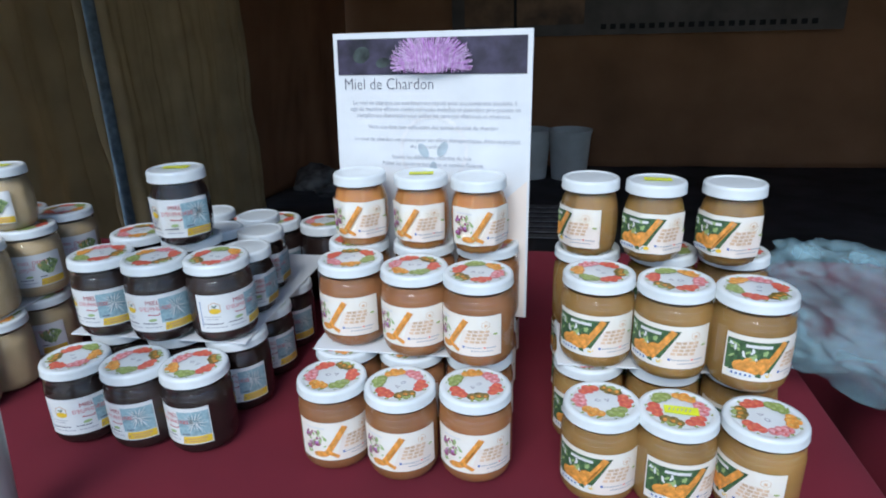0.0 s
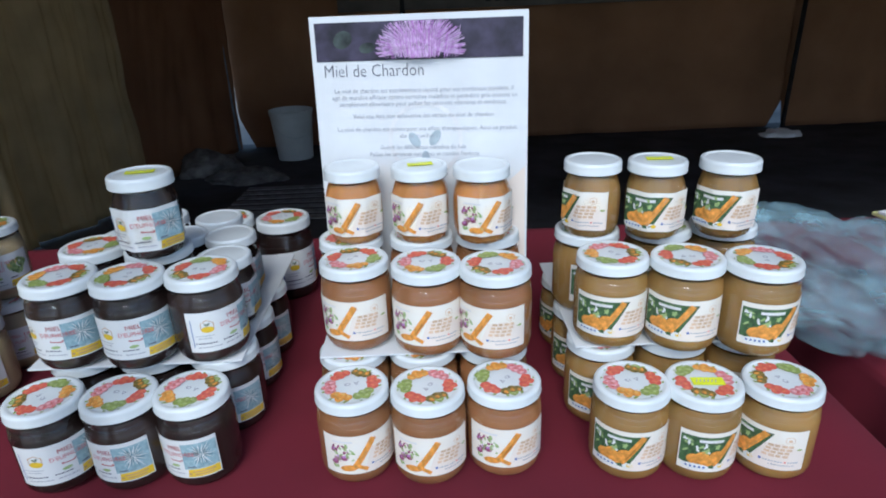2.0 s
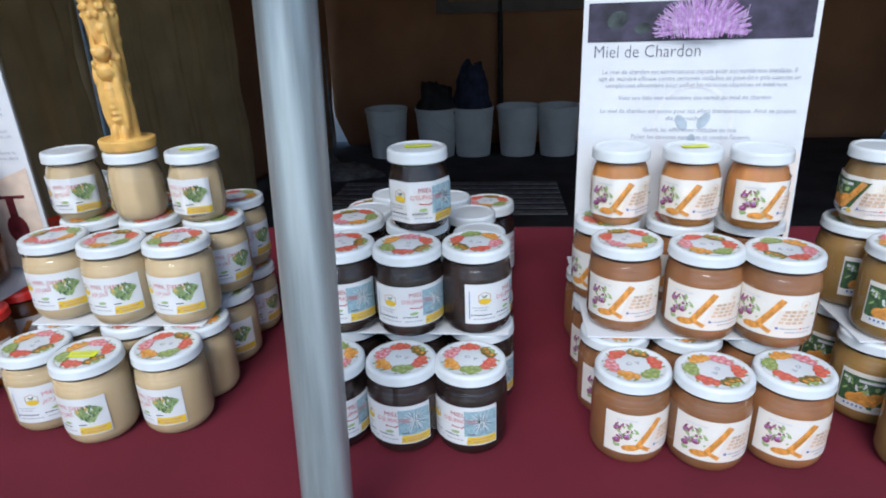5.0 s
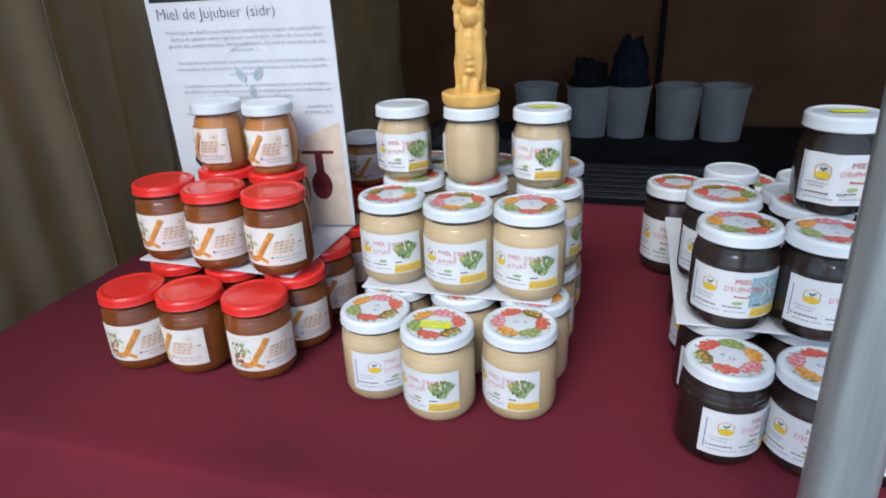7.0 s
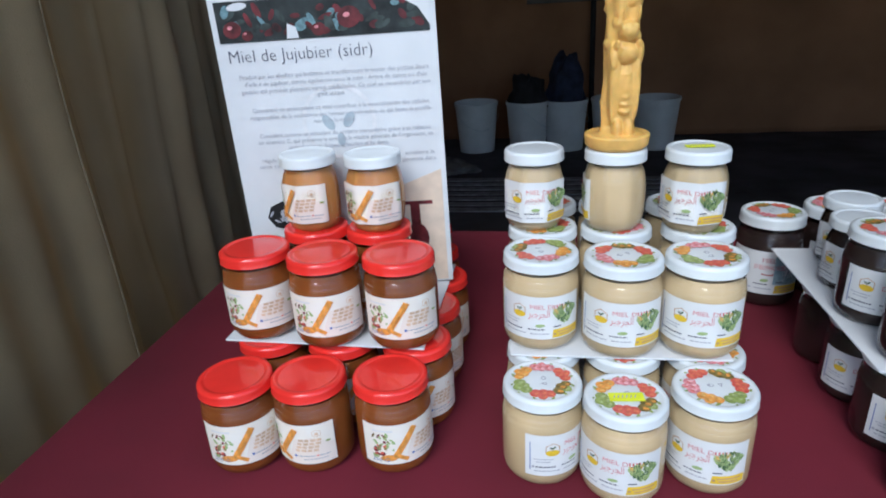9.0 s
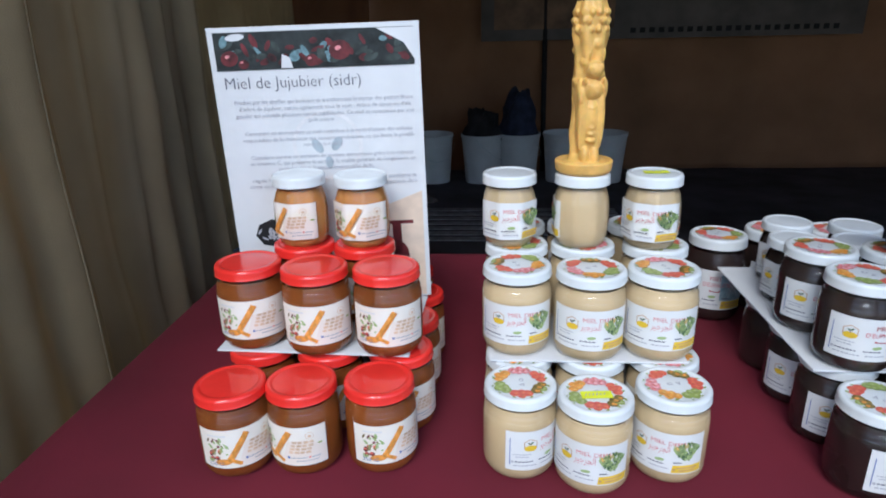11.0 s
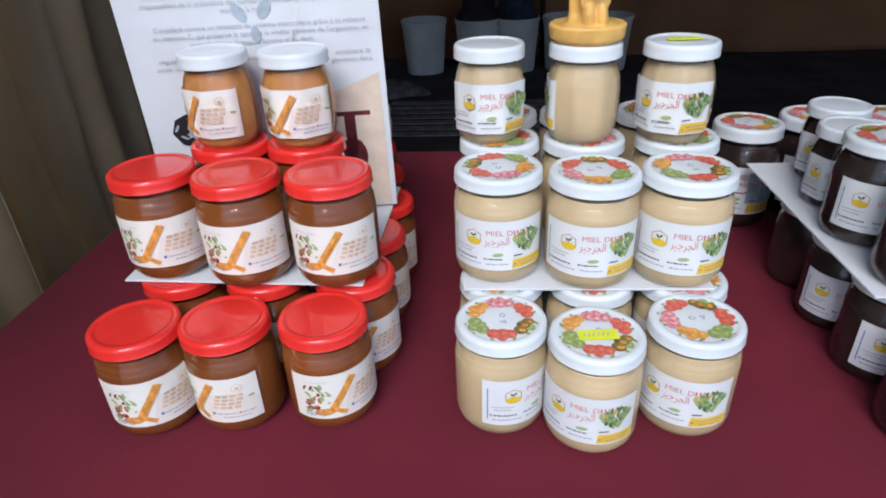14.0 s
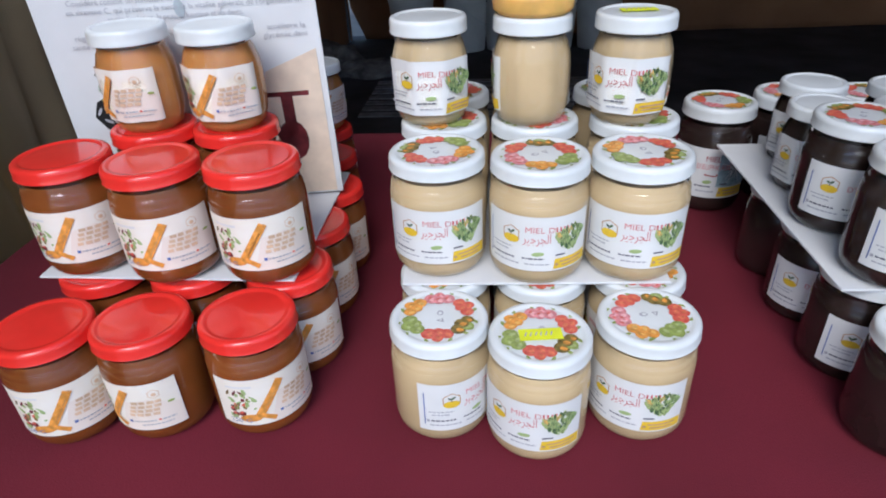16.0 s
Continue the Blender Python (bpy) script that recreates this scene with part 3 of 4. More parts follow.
canvas("wall_left", "tent", (-1.35, -0.15), (-1.428, 1.37), 2.3, 0.015, 4.6, "brown canvas tent wall hanging in soft folds", 260, 0.4, seams=(0.625,), pleat=0.030)
canvas("wall_left_back", "tent", (-1.43, 1.02), (-2.36, 2.98), 2.3, 0.035, 5.0, "brown canvas tent wall hanging in soft folds", 140, 1.4)
canvas("curtain_panel", "tent", (-2.46, 3.05), (-2.13, 4.32), 2.3, 0.03, 2.6, "brown canvas curtain hanging beside a pole", 160, 2.0, lift=0.01, seams=(0.985,), pleat=0.022)
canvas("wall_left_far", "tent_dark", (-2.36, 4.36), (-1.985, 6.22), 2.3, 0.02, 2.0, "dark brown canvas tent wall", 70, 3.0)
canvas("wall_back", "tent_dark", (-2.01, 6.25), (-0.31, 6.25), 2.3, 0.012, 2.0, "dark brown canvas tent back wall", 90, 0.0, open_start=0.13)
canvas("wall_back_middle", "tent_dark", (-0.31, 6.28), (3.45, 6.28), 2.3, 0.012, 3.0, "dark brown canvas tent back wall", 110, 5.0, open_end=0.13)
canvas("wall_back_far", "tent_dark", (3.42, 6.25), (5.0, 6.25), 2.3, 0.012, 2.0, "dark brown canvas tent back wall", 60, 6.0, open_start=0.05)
# right wall and roof are out of view, added to keep the inside dark
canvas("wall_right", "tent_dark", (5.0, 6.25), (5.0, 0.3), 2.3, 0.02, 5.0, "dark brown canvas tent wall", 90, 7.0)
single("roof", box(-3.2, 5.1, 0.42, 6.4, 2.3, 2.303), "tent_dark", "unseen dark brown canvas roof shading the tent", "roof", kind="structure")


def pole(name, foot, head, r, mats, label):
    foot, head = Vector(foot), Vector(head)
    bm = lathe([(0, 0), (r, 0), (r, (head - foot).length), (0, (head - foot).length)], 24)
    bm.transform(Matrix.Translation(foot) @ (head - foot).to_track_quat("Z", "Y").to_matrix().to_4x4())
    return single(name, smooth(bm), mats, label, "tent pole")


pole("tent_pole", (-0.441, 0.262, -0.012), (-0.425, 0.485, 2.3), 0.0178, "steel", "galvanised steel tent pole in front of the table")
pole("tent_pole", (-2.35, 3.05, lie(3.05)), (-2.29, 3.03, 2.3), 0.030, "bluepole", "blue-grey steel tent pole beside the curtain")
pole("tent_pole", (-2.03, 6.15, lie(6.15)), (-2.05, 6.15, 2.3), 0.022, "bluepole", "dark steel tent pole at the back corner")
pole("tent_pole", (3.43, 6.15, lie(6.15)), (3.47, 6.15, 2.3), 0.022, "black", "dark steel tent pole at the back wall")
pole("tent_pole", (-0.31, 6.18, lie(6.18)), (-0.34, 6.18, 2.3), 0.025, "black", "dark steel tent pole at the back wall")


def covered_table(x0, x1, y0, y1, z, skew, label):
    """A table hidden by a cloth that hangs to the floor all round."""
    tb = thing("table", label, "table")
    top = bmesh.new()
    n = 40
    g = [[top.verts.new((x0 + (x1 - x0) * i / n + skew * (1 - j / n) * (1 - i / n), y0 + (y1 - y0) * j / n, z + 0.0012 * noise.noise(Vector((i * .35, j * .35, x0))))) for j in range(n + 1)] for i in range(n + 1)]
    for i in range(n):
        for j in range(n):
            top.faces.new((g[i][j], g[i + 1][j], g[i + 1][j + 1], g[i][j + 1]))
    rim = [g[i][0] for i in range(n + 1)] + [g[n][j] for j in range(1, n + 1)] + [g[i][n] for i in range(n - 1, -1, -1)] + [g[0][j] for j in range(n - 1, 0, -1)]
    cx, cy = (x0 + x1) / 2, (y0 + y1) / 2
    rings = [rim]
    for d, zz, amp in ((0.004, z - 0.003, 0), (0.007, z - 0.012, 0), (0.010, z * .6, .012), (0.014, 0.01, .02)):
        row = []
        for i, v in enumerate(rim):
            o = Vector((1 if v.co.x > x1 - .002 else -1 if i > 3 * n else 0, 1 if v.co.y > y1 - .002 else -1 if v.co.y < y0 + .002 else 0, 0))
            row.append(top.verts.new((v.co.x + o.x * (d + amp * math.sin(i * .8)), v.co.y + o.y * (d + amp * math.sin(i * .8)), zz)))
        rings.append(row)
    for a, b in zip(rings, rings[1:]):
        for i in range(len(a)):
            j = (i + 1) % len(a)
            top.faces.new((a[i], a[j], b[j], b[i]))
    bmesh.ops.recalc_face_normals(top, faces=top.faces)
    for f in top.faces:
        f.smooth = True
    part("tablecloth", top, "cloth", tb, "burgundy cloth hanging to the floor")
    part("tabletop", box(x0 + .02 + max(0, skew), x1 - .02, y0 + .02, y1 - .02, z - .03, z - .006), "olive", tb)
    for x in (x0 + .06 + max(0, skew), x1 - .06):
        for y in (y0 + .06, y1 - .06):
            part("leg", box(x - .02, x + .02, y - .02, y + .02, lie(y), z - .03), "steel", tb)
    return tb


covered_table(-1.255, 0.288, 0.36, 1.075, TABLE, 0.0, "long table under a burgundy tablecloth")
covered_table(0.318, 1.6, 0.36, 1.06, TABLE, 0.075, "neighbouring table under a burgundy tablecloth")

# ---- jars on the table ----
JARS = [
    ('J', -1.041, 0.494, TABLE, 28, False, 1.00, None),
    ('J', -0.976, 0.501, TABLE, -19, False, 1.00, None),
    ('J', -0.904, 0.507, TABLE, 32, False, 1.00, None),
    ('J', -1.043, 0.574, MID, 12, False, 1.00, None),
    ('J', -0.973, 0.564, MID, 13, False, 1.00, None),
    ('J', -0.902, 0.564, MID, 9, False, 1.00, None),
    ('J', -1.002, 0.633, TOP, -28, True, 1.00, None),
    ('J', -0.936, 0.631, TOP, -5, True, 1.00, None),
    ('G', -0.774, 0.505, TABLE, 45, False, 1.00, None),
    ('G', -0.709, 0.489, TABLE, -20, False, 1.00, 5),
    ('G', -0.638, 0.507, TABLE, -28, False, 1.00, None),
    ('G', -0.776, 0.572, MID, -2, False, 1.00, None),
    ('G', -0.707, 0.563, MID, -5, False, 1.00, None),
    ('G', -0.640, 0.566, MID, -11, False, 1.00, None),
    ('G', -0.783, 0.636, TOP, 2, True, 1.00, None),
    ('G', -0.710, 0.633, TOP, -132, True, 1.00, None),
    ('G', -0.640, 0.630, TOP, -26, True, 1.00, 5),
    ('C', -0.198, 0.487, TABLE, 22, False, 1.00, None),
    ('C', -0.131, 0.480, TABLE, 2, False, 1.00, None),
    ('C', -0.063, 0.486, TABLE, 4, False, 1.00, None),
    ('C', -0.196, 0.563, MID, -9, False, 1.00, None),
    ('C', -0.128, 0.548, MID, -8, False, 1.00, None),
    ('C', -0.065, 0.537, MID, -25, False, 1.00, None),
    ('C', -0.197, 0.616, TOP, 1, True, 1.00, None),
    ('C', -0.131, 0.610, TOP, -11, True, 1.00, 8),
    ('C', -0.071, 0.602, TOP, 16, True, 1.00, None),
    ('O', 0.047, 0.474, TABLE, -6, False, 1.00, None),
    ('O', 0.108, 0.469, TABLE, 20, False, 1.00, -5),
    ('O', 0.175, 0.466, TABLE, -50, False, 1.00, None),
    ('O', 0.045, 0.548, MID, -5, False, 1.00, None),
    ('O', 0.110, 0.535, MID, -18, False, 1.00, None),
    ('O', 0.173, 0.522, MID, 19, False, 1.00, None),
    ('O', 0.037, 0.605, TOP, -58, True, 1.00, None),
    ('O', 0.096, 0.594, TOP, -10, True, 1.00, -5),
    ('O', 0.164, 0.590, TOP, -22, True, 1.00, None),
    ('E', -0.471, 0.491, TABLE, 37, False, 1.00, None),
    ('E', -0.404, 0.491, TABLE, -17, False, 1.00, None),
    ('E', -0.341, 0.492, TABLE, -24, False, 1.00, None),
    ('E', -0.467, 0.553, MID, 0, False, 1.00, None),
    ('E', -0.402, 0.548, MID, 13, False, 1.00, None),
    ('E', -0.337, 0.555, MID, 52, False, 1.00, None),
    ('E', -0.395, 0.601, TOP, 12, True, 1.08, 10),
]
for kind, x, y, z, yaw, small, size, sticker in JARS:
    jar_at(kind, x, y, z, yaw, small, size, sticker)

# rows behind and under the front rows: kind, columns, rows on the table, rows on the card
_turns = random.Random(21)
for kind, xs, low, mid in (
    ("J", (-1.037, -0.966, -0.892), (0.568, 0.637, 0.707), ()),
    ("G", (-0.773, -0.703, -0.633), (0.562, 0.632, 0.702), (0.636, 0.706)),
    ("C", (-0.203, -0.135, -0.066), (0.551, 0.621, 0.691), (0.622,)),
    ("O", (0.040, 0.110, 0.180), (0.551, 0.620, 0.690), (0.618,)),
    ("E", (-0.469, -0.401, -0.333), (0.564, 0.632, 0.700), ()),
):
    for y in low:
        for x in xs:
            jar_at(kind, x, y, TABLE, -62 if (kind, y) == ("G", low[0]) else _turns.uniform(-45, 0) if kind == "O" else _turns.uniform(-20, 45))
    for y in mid:
        for x in xs:
            jar_at(kind, x + _turns.uniform(-.003, .003), y, MID, _turns.uniform(-35, 35))
for x, y, z, yaw in ((-1.003, 0.6345, MID, 10), (-0.937, 0.6345, MID, 5), (-0.912, 0.785, TABLE, 25), (-0.932, 0.868, TABLE, 30), (-0.985, 0.785, TABLE, 0), (-1.005, 0.868, TABLE, 0)):
    jar_at("J", x, y, z, yaw)
jar_at("J", -0.932, 0.868, TABLE + JAR_H, 25, True)
for x, y, yaw in ((-0.471, 0.627, -8), (-0.401, 0.618, 5)):
    jar_at("E", x, y, MID, yaw)
for x, y, yaw in ((-0.336, 0.616, 40), (-0.347, 0.678, 45), (-0.378, 0.738, 40), (-0.402, 0.683, 30), (-0.466, 0.690, -30), (-0.448, 0.752, -20)):
    jar_at("E", x, y, MID, yaw, True)
for x, y, yaw in ((-0.494, 0.838, -20), (-0.412, 0.862, 10), (-0.332, 0.856, 62)):
    big = jar_at("E", x, y, TABLE, yaw, False, (1.13, 1.13, 1.38))
    big["label"] = "large dark honey jar with fruit-printed white lid"


# ---- cards between the layers ----
def spacer_card(x0, x1, y0, y1, turn):
    bm = box(-(x1 - x0) / 2, (x1 - x0) / 2, -(y1 - y0) / 2, (y1 - y0) / 2, 0, 0.0018, 0.0004)
    ob = single("spacer_card", bm, "card", "white card sheet lying between two layers of jars", "card", "cards between jars")
    ob.matrix_basis = pose((x0 + x1) / 2, (y0 + y1) / 2, TABLE + JAR_H + 0.0001, 0, 0, turn)


spacer_card(-1.074, -0.878, 0.546, 0.735, -1.5)
spacer_card(-0.803, -0.617, 0.540, 0.738, 0.8)
spacer_card(-0.232, -0.044, 0.530, 0.725, 0)
spacer_card(0.010, 0.208, 0.528, 0.725, 0)
spacer_card(-0.508, -0.306, 0.532, 0.790, 0)


# ---- posters ----
def poster(W, H, title, title_at, lines, photo, at, label):
    ps = thing("poster", label, "poster", at=at)
    part("board", box(-W / 2, W / 2, 0.0005, 0.004, 0, H, 0.0004), "card", ps, "white board")

    def flat(name, bm, mats, order, label=""):
        for v in bm.verts:
            v.co = Vector((v.co.x, -0.00025 * order - v.co.z, v.co.y))
        bmesh.ops.recalc_face_normals(bm, faces=bm.faces)
        for f in bm.faces:
            f.normal_update()
            if f.normal.y > 0:
                f.normal_flip()
        return part(name, bm, mats, ps, label)

    rise = title_at - .239
    photo(flat, W, H)
    flat("watermark", polys([(o, 0) for o in ringed(.004, .176 + rise, .038, .004, 28)]), "pale", 1)
    flat("watermark_bee", polys([(disc(-.007, .176 + rise, .0085, .0048, -1.0, 14), 0), (disc(.014, .178 + rise, .0085, .0048, 1.0, 14), 0), (disc(.004, .158 + rise, .004, .007, 0, 12), 0)]), "bluegrey", 2)
    flat("title_lettering", lettering(title, .0172, -W / 2 + .011, title_at, "LEFT", .141 if len(title) > 16 else .099, .00026), "ink", 3)
    for text, v, u0, u1 in lines:
        flat("text_lettering", lettering(text, .0060, u0, v + rise, "LEFT", u1 - u0), "ink_faint", 3)
    return ps


def stacked(bm):
    for i, f in enumerate(bm.faces):
        for v in f.verts:
            v.co.z = 0.000008 * i
    return bm


def thistle_photo(flat, W, H):
    y0, y1 = H - .042, H - .006
    flat("photo_ground", polys([(bar(-W / 2 + .005, W / 2 - .005, y0, y1), 0)]), "night", 1)
    rnd = random.Random(4)
    items = []
    cx, cy = .003, y0 + .009
    for i in range(900):
        a = rnd.uniform(-.35, 3.5)
        l = rnd.uniform(.006, .030)
        p = (cx + .014 * math.cos(a), cy + .006 * math.sin(a))
        q = (p[0] + l * math.cos(a) * 1.02, p[1] + l * math.sin(a) * .95)
        if q[1] > y1 - .0004:
            k = (y1 - .0005 - p[1]) / (q[1] - p[1])
            q = (p[0] + k * (q[0] - p[0]), y1 - .0005)
        if q[1] < y0 + .0004:
            k = (p[1] - y0 - .0005) / (p[1] - q[1])
            q = (p[0] + k * (q[0] - p[0]), y0 + .0005)
        if math.hypot(q[0] - p[0], q[1] - p[1]) > .002 and -.2 < a < 3.34:
            items.append((rod(*p, *q, .0005), rnd.choice([0, 1, 1])))
    for i in range(220):
        u = rnd.gauss(cx, .015)
        items.append((rod(u, y0 + .001 + rnd.uniform(0, .004), cx + (u - cx) * 1.15, min(y1 - .001, y0 + .010 + rnd.uniform(0, .020)), .0005), rnd.choice([0, 1])))
    flat("thistle_flower", stacked(polys(items)), ["thistle", "thistle_pale"], 2, "violet thistle flower")
    flat("photo_detail", polys([(disc(-.074, y0 + .020, .010, .008, .5, 14), 0), (disc(-.050, y0 + .012, .008, .005, .2, 14), 0)]), "foliage", 2)
    flat("peach_ground", polys([([(.030, .001), (W / 2 - .002, .001), (W / 2 - .002, .150), (.060, .110)], 0)]), "peach_pale", 1)


def jujube_photo(flat, W, H):
    y0, y1 = H - .0425, H - .005
    flat("photo_ground", polys([(bar(-W / 2 + .006, W / 2 - .006, y0, y1), 0)]), "night_green", 1)
    rnd = random.Random(9)
    items = []
    for i in range(56):
        u, v = rnd.uniform(-.094, .092), rnd.uniform(y0 + .007, y1 - .008)
        items.append((disc(u, v, rnd.uniform(.004, .008), rnd.uniform(.002, .004), rnd.uniform(-1.2, 1.2), 12), (0, 1, 3, 0, 1)[i % 5]))
    for u, v, s in ((-.088, y0 + .012, .009), (-.074, y0 + .006, .0055), (.026, y0 + .017, .0115), (-.004, y0 + .008, .007)):
        items.append((disc(u, v, s, s * .85, .2, 14), 1))
        items.append((disc(u - .002, v + .002, s * .3, s * .2, .2, 8), 2))
    items += [(disc(-.080, y1 - .005, .010, .0035, .1, 14), 4), ([(-.036, y0 + .001), (-.024, y0 + .001), (-.026, y0 + .011), (-.034, y0 + .015)], 4), ([(.064, y1 - .0005), (.1035, y1 - .0005), (.1035, y0 + .004), (.092, y0 + .022)], 4)]
    flat("fruit_picture", stacked(polys(items)), ["foliage", "maroon", "pink", "agave_dark", "card", "ink_soft"], 2, "dark jujube fruit and leaves")
    bits = [(disc(-.066, .086, .021, .0165, .1, 8), 0)] + [(disc(-.066 + rnd.gauss(0, .008), .086 + rnd.gauss(0, .006), .004, .0012, rnd.uniform(0, 3), 8), 1) for i in range(18)]
    flat("dark_fruit_picture", stacked(polys(bits)), ["black", "ink_soft"], 2)
    flat("peach_ground", polys([([(.010, .002), (W / 2 - .005, .002), (W / 2 - .005, .128), (.060, .112)], 0)]), "peach", 1)
    flat("press_picture", polys([(bar(.052, .092, .0905, .0945), 0), (bar(.068, .078, .055, .092), 0), (disc(.073, .052, .013, .018, 0, 14), 0)]), "maroon", 2)


poster(0.213, 0.298, "Miel de Chardon", .2410, (
    ("Le miel de chardon est extr\u00eamement r\u00e9put\u00e9 pour ses nombreux bienfaits. Il", .2235, -.086, .092),
    ("agit de mani\u00e8re efficace contre certaines maladies et peut-\u00eatre pris comme un", .2170, -.089, .096),
    ("compl\u00e9ment alimentaire pour pallier les carences vitamines et min\u00e9raux.", .2105, -.082, .086),
    ("Voici une liste non exhaustive des vertus du miel de chardon", .1985, -.069, .073),
    ("Le miel de chardon est connu pour ses effets th\u00e9rapeutiques. Ainsi ce produit", .1855, -.086, .096),
    ("de la ruche :", .1785, -.022, .016),
    ("Gu\u00e9rit les diff\u00e9rentes maladies du foie", .1670, -.043, .045),
    ("Pallier les carences nutritives et combat l'an\u00e9mie", .1600, -.054, .058),
), thistle_photo, pose(-0.129, 0.634, MID - 0.0003, -4.5, -0.2, -7.6), "white board poster about thistle honey, leaning behind jars")
poster(0.217, 0.3065, "Miel de Jujubier (sidr)", .2455, (
    ("Produit par les abeilles qui butinent et transforment le nectar des petites fleurs", .2230, -.090, .098),
    ("d'arbre de jujubier, connu \u00e9galement sous le nom : Arbre de canne ou d'ale", .2160, -.086, .096),
    ("gousier qui poss\u00e8de plusieurs vertus m\u00e9dicinales. Ce miel se caract\u00e9rise par son", .2090, -.090, .099),
    ("go\u00fbt unique", .2030, -.014, .013),
    ("Concentr\u00e9 en antioxydant ce miel contribue \u00e0 la neutralisation des cellules", .1900, -.083, .096),
    ("responsables de la croissance des tumeurs canc\u00e9reuses, ce qui limite la prolif\u00e9-", .1830, -.086, .098),
    ("ration de la maladie", .1765, -.022, .020),
    ("Consid\u00e9r\u00e9 comme un stimulant du syst\u00e8me immunitaire gr\u00e2ce \u00e0 sa richesse", .1640, -.080, .096),
    ("en vitamine C, qui pr\u00e9serve la sant\u00e9 et la vitalit\u00e9 g\u00e9n\u00e9rale de l'organisme, en", .1575, -.082, .098),
    ("particulier les os, la peau, la fonction et les dents.", .1510, -.052, .052),
    ("r\u00e9gule les", .1385, -.082, -.058),
    ("sant\u00e9 cardi", .1320, -.086, -.058),
    ("am\u00e9liore la", .1385, .068, .098),
    ("glyc\u00e9mie dans", .1320, .064, .099),
), jujube_photo, pose(-0.980, 0.673, MID + 0.0005, 0, -0.8, 6.5), "white board poster about jujube honey, standing among jars")


# ---- beeswax candle ----
def beeswax_candle():
    bm = lathe([(0, 0), (.024, 0), (.0275, .003), (.0285, .012), (.0265, .0135), (.022, .012), (.016, .013), (.0135, .020), (.0145, .040), (.0130, .060), (.0145, .085), (.0140, .110),
                (.0155, .130), (.0150, .152), (.0120, .160), (.010, .156), (.008, .150), (0, .150)], 48)
    for v in bm.verts:
        if v.co.z > .016:
            a = math.atan2(v.co.y, v.co.x)
            d = .0016 * math.sin(6 * a + v.co.z * 60) + .0026 * noise.noise(Vector((v.co.x * 110, v.co.y * 110, v.co.z * 70)))
            v.co.x *= 1 + d / .015
            v.co.y *= 1 + d / .015

    def blob(x, y, z, sx, sy, sz, tilt=0.0, twist=0.0):
        add = bmesh.new()
        bmesh.ops.create_icosphere(add, subdivisions=3, radius=1)
        for v in add.verts:
            k = 1 + .08 * noise.noise(v.co * 3 + Vector((x * 50, z * 50, 0)))
            v.co = Vector((v.co.x * sx * k, v.co.y * sy * k, v.co.z * sz * k))
        add.transform(Matrix.Translation((x, y, z)) @ Euler((radians(tilt), 0, radians(twist))).to_matrix().to_4x4())
        me = bpy.data.meshes.new("tmp")
        add.to_mesh(me)
        bm.from_mesh(me)
        bpy.data.meshes.remove(me)
        add.free()

    # the bee: legs, striped belly, folded wings, thorax, head with eyes and feelers
    blob(.001, -.0115, .050, .0085, .0070, .024, 6)
    for i in range(6):
        blob(.001, -.0150, .034 + i * .0062, .0048, .0042, .0026, 6)
    for s in (-1, 1):
        blob(.001 + s * .0078, -.0115, .052, .0058, .0058, .030, 5, s * 12)
        blob(.001 + s * .0098, -.0135, .046, .0030, .0034, .022, 5, s * 15)
        blob(.001 + s * .0046, -.0125, .018, .0048, .0060, .010)
        blob(.001 + s * .0108, -.0130, .080, .0034, .0042, .012, 20 * s)
        blob(.001 + s * .0088, -.0165, .088, .0026, .0028, .006, 40)
        blob(.001 + s * .0048, -.0205, .1015, .0030, .0028, .0038)
        blob(.001 + s * .0060 + .002, -.0175, .1125, .0013, .0013, .0068, 10)
    blob(.001, -.0135, .082, .0098, .0088, .0095)
    blob(.001, -.0160, .0995, .0088, .0080, .0080)
    for i in range(14):
        a = i * 2.4
        z = .066 + i * .0056
        blob(.0092 * math.cos(a), .0092 * math.sin(a), z, .0068, .0068, .0060)
    for i in range(6):
        a = -1.57 + i * math.pi / 3
        for k in range(6):
            b = k * math.pi / 3
            c = Vector((math.cos(a) * .0145, math.sin(a) * .0145, .142))
            t = Vector((-math.sin(a), math.cos(a), 0))
            p = c + t * (.0062 * math.cos(b)) + Vector((0, 0, .0085 * math.sin(b)))
            blob(p.x, p.y, p.z, .0026, .0026, .0034)
    ob = single("beeswax_candle", smooth(bm, 180), "wax", "yellow beeswax candle moulded as a bee on honeycomb", "candle")
    fuse = ob.modifiers.new("fuse", "REMESH")
    fuse.mode, fuse.voxel_size, fuse.use_smooth_shade = "VOXEL", 0.00085, True
    soften = ob.modifiers.new("soften", "SMOOTH")
    soften.factor, soften.iterations = 0.5, 3
    return ob


beeswax_candle().matrix_basis = pose(-0.710, 0.633, TOP + SMALL_H, 0, 0, 8)


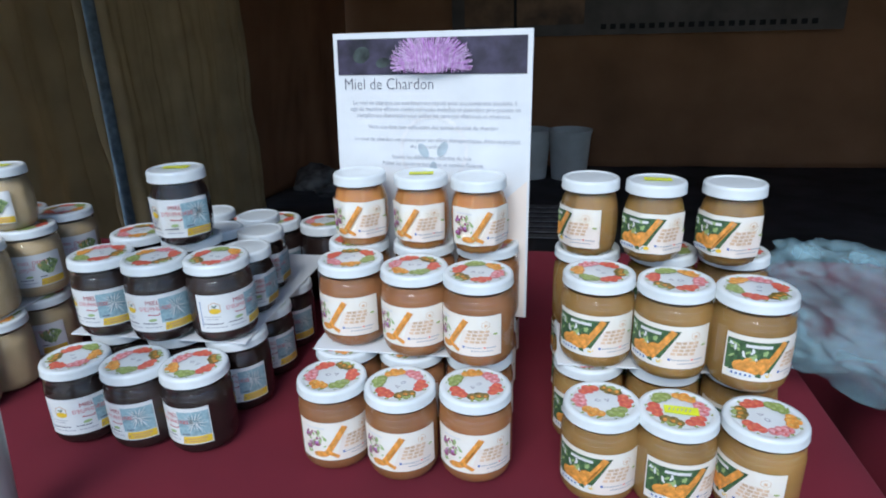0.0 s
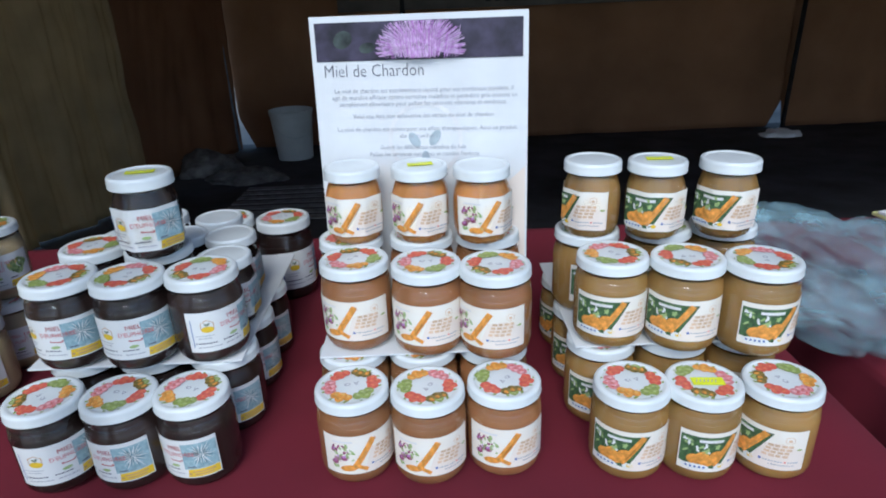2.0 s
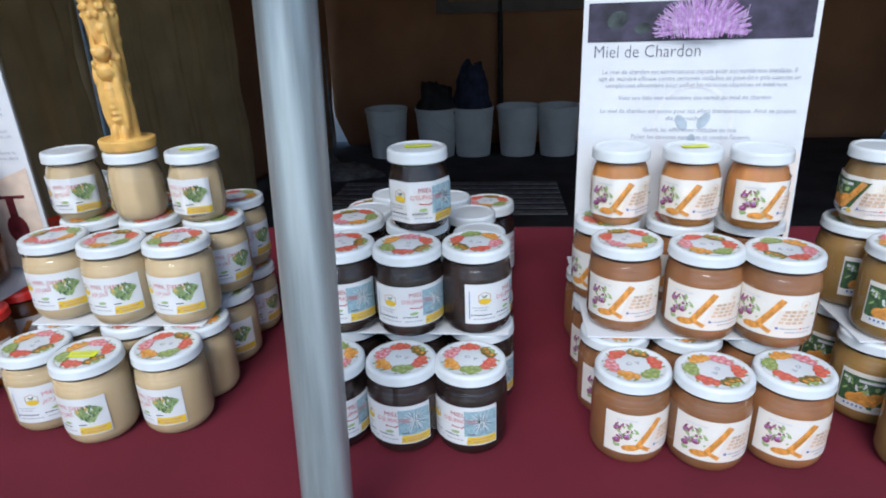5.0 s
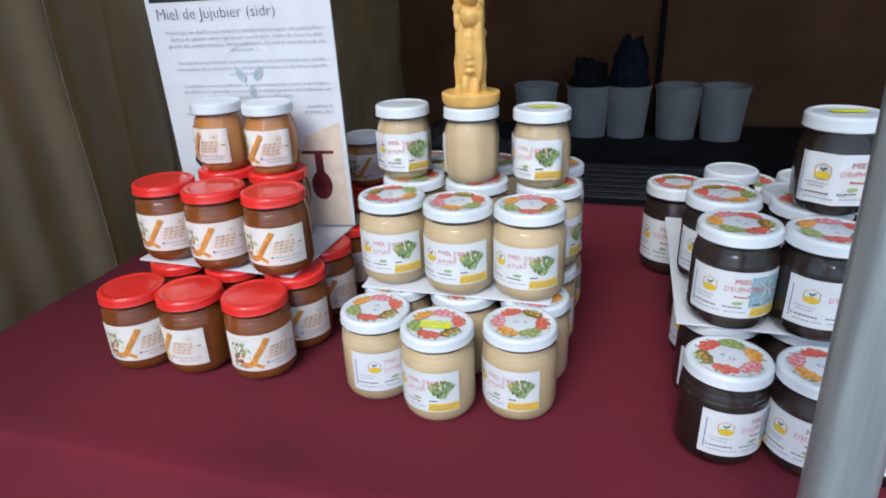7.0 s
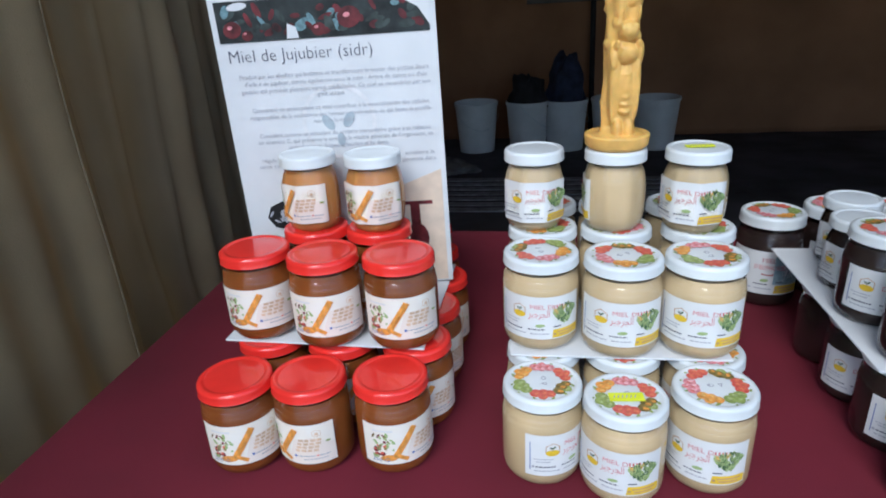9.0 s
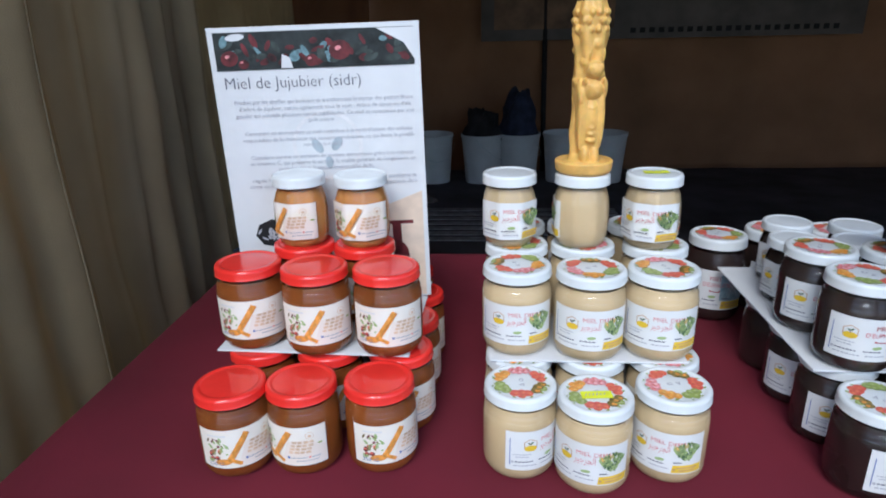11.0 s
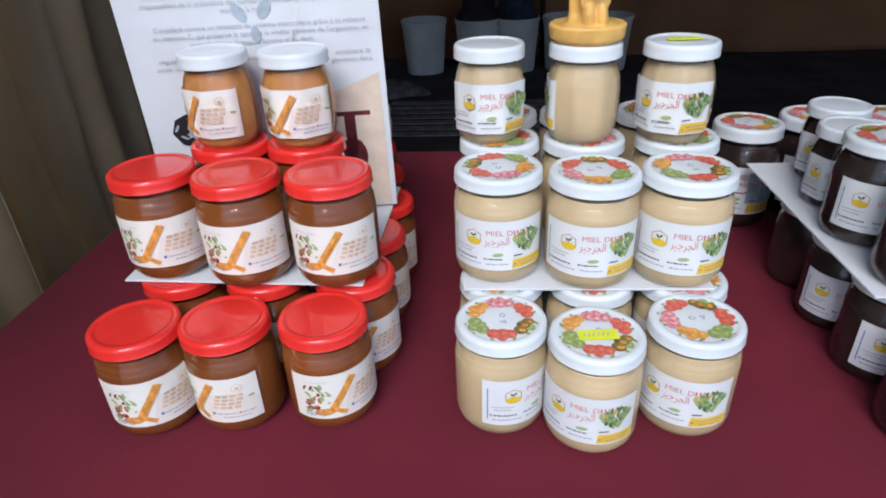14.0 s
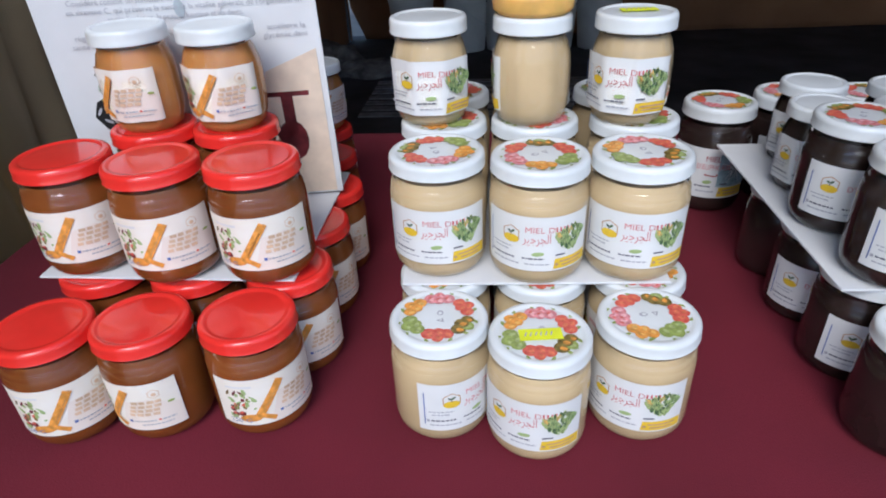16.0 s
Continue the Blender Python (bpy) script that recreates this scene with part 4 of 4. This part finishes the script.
# ---- buckets and things on the floor ----
def bucket():
    b = thing("bucket", "empty white plastic bucket standing on the matting", "bucket", "buckets by the back wall")
    part("body", smooth(lathe([(r * 1.28, h * 1.17) for r, h in [(0, 0), (.118, 0), (.122, .004), (.146, .35), (.152, .352), (.153, .375), (.148, .378), (.146, .372), (.142, .35), (.116, .008), (0, .008)]], 40), 40), "bucket", b)
    rim = bmesh.new()
    pts = [(.153 * math.cos(a), .153 * math.sin(a)) for a in [math.pi * i / 24 for i in range(25)]]
    prev = None
    for i, (x, y) in enumerate(pts):
        a = math.pi * i / 24
        c = Vector((x * 1.30, -abs(y) * 1.25 - .012, .418 - .20 * math.sin(a)))
        ring = [rim.verts.new(c + Vector((0, .003 * math.cos(k), .003 * math.sin(k)))) for k in [j * 2.0944 for j in range(3)]]
        if prev:
            for j in range(3):
                rim.faces.new((prev[j], prev[(j + 1) % 3], ring[(j + 1) % 3], ring[j]))
        prev = ring
    part("handle", rim, "steel", b, "thin wire handle")
    return b


_b = bucket()
_spots = [(-1.36, 5.66), (-0.90, 5.66), (-0.57, 5.68), (-0.16, 5.68), (0.20, 5.66)]
_b.matrix_basis = pose(*_spots[0], lie(5.66), 0, 0, 20)
for i, (x, y) in enumerate(_spots[1:]):
    copy_thing(_b, pose(x, y, lie(5.66), 0, 0, 70 + 50 * i))


def heap(name, x, y, z, sx, sy, sz, mats, label, category, seed):
    bm = bmesh.new()
    bmesh.ops.create_icosphere(bm, subdivisions=4, radius=1)
    for v in bm.verts:
        k = 1 + .35 * noise.noise(v.co * 1.8 + Vector((seed, 0, 0))) + .15 * noise.noise(v.co * 5 + Vector((seed, 3, 0)))
        v.co = Vector((v.co.x * sx * k, v.co.y * sy * k, max(-.12 * sz, v.co.z * sz * k)))
    ob = single(name, smooth(bm, 80), mats, label, category)
    ob.location = (x, y, z + .12 * sz)


heap("folded_cloth", -0.90, 5.66, lie(5.66) + 0.39, 0.17, 0.15, 0.24, "black", "black cloth bundled in a white bucket", "cloth", 2.0)
heap("folded_cloth", -0.57, 5.68, lie(5.68) + 0.39, 0.16, 0.15, 0.38, "navy", "dark blue cloth bundled in a white bucket", "cloth", 5.0)
heap("crumpled_cloth", -1.60, 4.85, lie(4.85), 0.30, 0.20, 0.08, "rag", "grey crumpled cloth lying on the matting", "cloth", 8.0)
heap("crumpled_cloth", -2.0, 5.2, lie(5.2), 0.25, 0.25, 0.16, "rag", "grey crumpled cloth lying on the matting", "cloth", 9.0)
heap("crumpled_cloth", 3.2, 5.75, lie(5.75), 0.18, 0.12, 0.05, "card", "pale scrap of cloth lying on the matting", "cloth", 4.0)


def floor_mat():
    mt = thing("floor_mat", "grey slatted mat lying on the floor", "mat")
    for i in range(7):
        part("slat", box(-1.5, 0.1, 3.70 + i * .13, 3.77 + i * .13, lie(3.73 + i * .13), lie(3.73 + i * .13) + 0.008, 0.001), "mat", mt)


floor_mat()


# ---- plastic bag ----
def plastic_bag():
    bm = bmesh.new()
    bmesh.ops.create_icosphere(bm, subdivisions=6, radius=1)
    for v in bm.verts:
        p = v.co.copy()
        ridge = abs(noise.noise(p * 2.6 + Vector((4, 0, 0)))) * .50 + abs(noise.noise(Vector((p.x * 7, p.y * 3, p.z * 5 + 7)))) * .20 + abs(noise.noise(Vector((p.x * 18, p.y * 8, p.z * 9)))) * .13
        k = .86 + .25 * noise.noise(p * 1.3) + ridge
        v.co = Vector((p.x * .125 * k, p.y * .175 * k, max(-.0545, p.z * .058 * k - .004)))
    ob = single("plastic_bag", smooth(bm, 60), "plastic", "crumpled pale blue clear plastic bag on the table", "plastic bag")
    ob.matrix_basis = pose(0.398, 0.725, TABLE + 0.056, 0, 0, 25)


plastic_bag()


# ---- back banner and the neighbour's sheets ----
def back_banner():
    bn = thing("banner", "faded vinyl banner hanging on the tent's back wall", "banner")
    part("sheet", box(-0.92, 2.50, 6.165, 6.168, 1.0, 1.62), "banner", bn)
    for i in range(22):
        part("writing", box(0.45 + i * .085, 0.50 + i * .085, 6.160, 6.163, 1.05, 1.095), "black", bn)
    part("picture", box(-0.80, 0.30, 6.160, 6.163, 1.10, 1.58), "orange_dim", bn)


back_banner()


def paper_pile():
    pp = thing("paper_pile", "small pile of white papers on the neighbouring table", "papers")
    for i, (dx, turn) in enumerate(((0, 4), (.006, 9), (-.004, 2), (.003, 12))):
        sh = part("paper", box(-.075, .075, -.05, .05, 0, .006, .001), "card" if i != 2 else "fluo_pale", pp)
        sh.matrix_basis = pose(dx, 0, i * .0062, 0, 0, turn)
    pp.matrix_basis = pose(0.735, 0.99, TABLE + 0.001)


paper_pile()
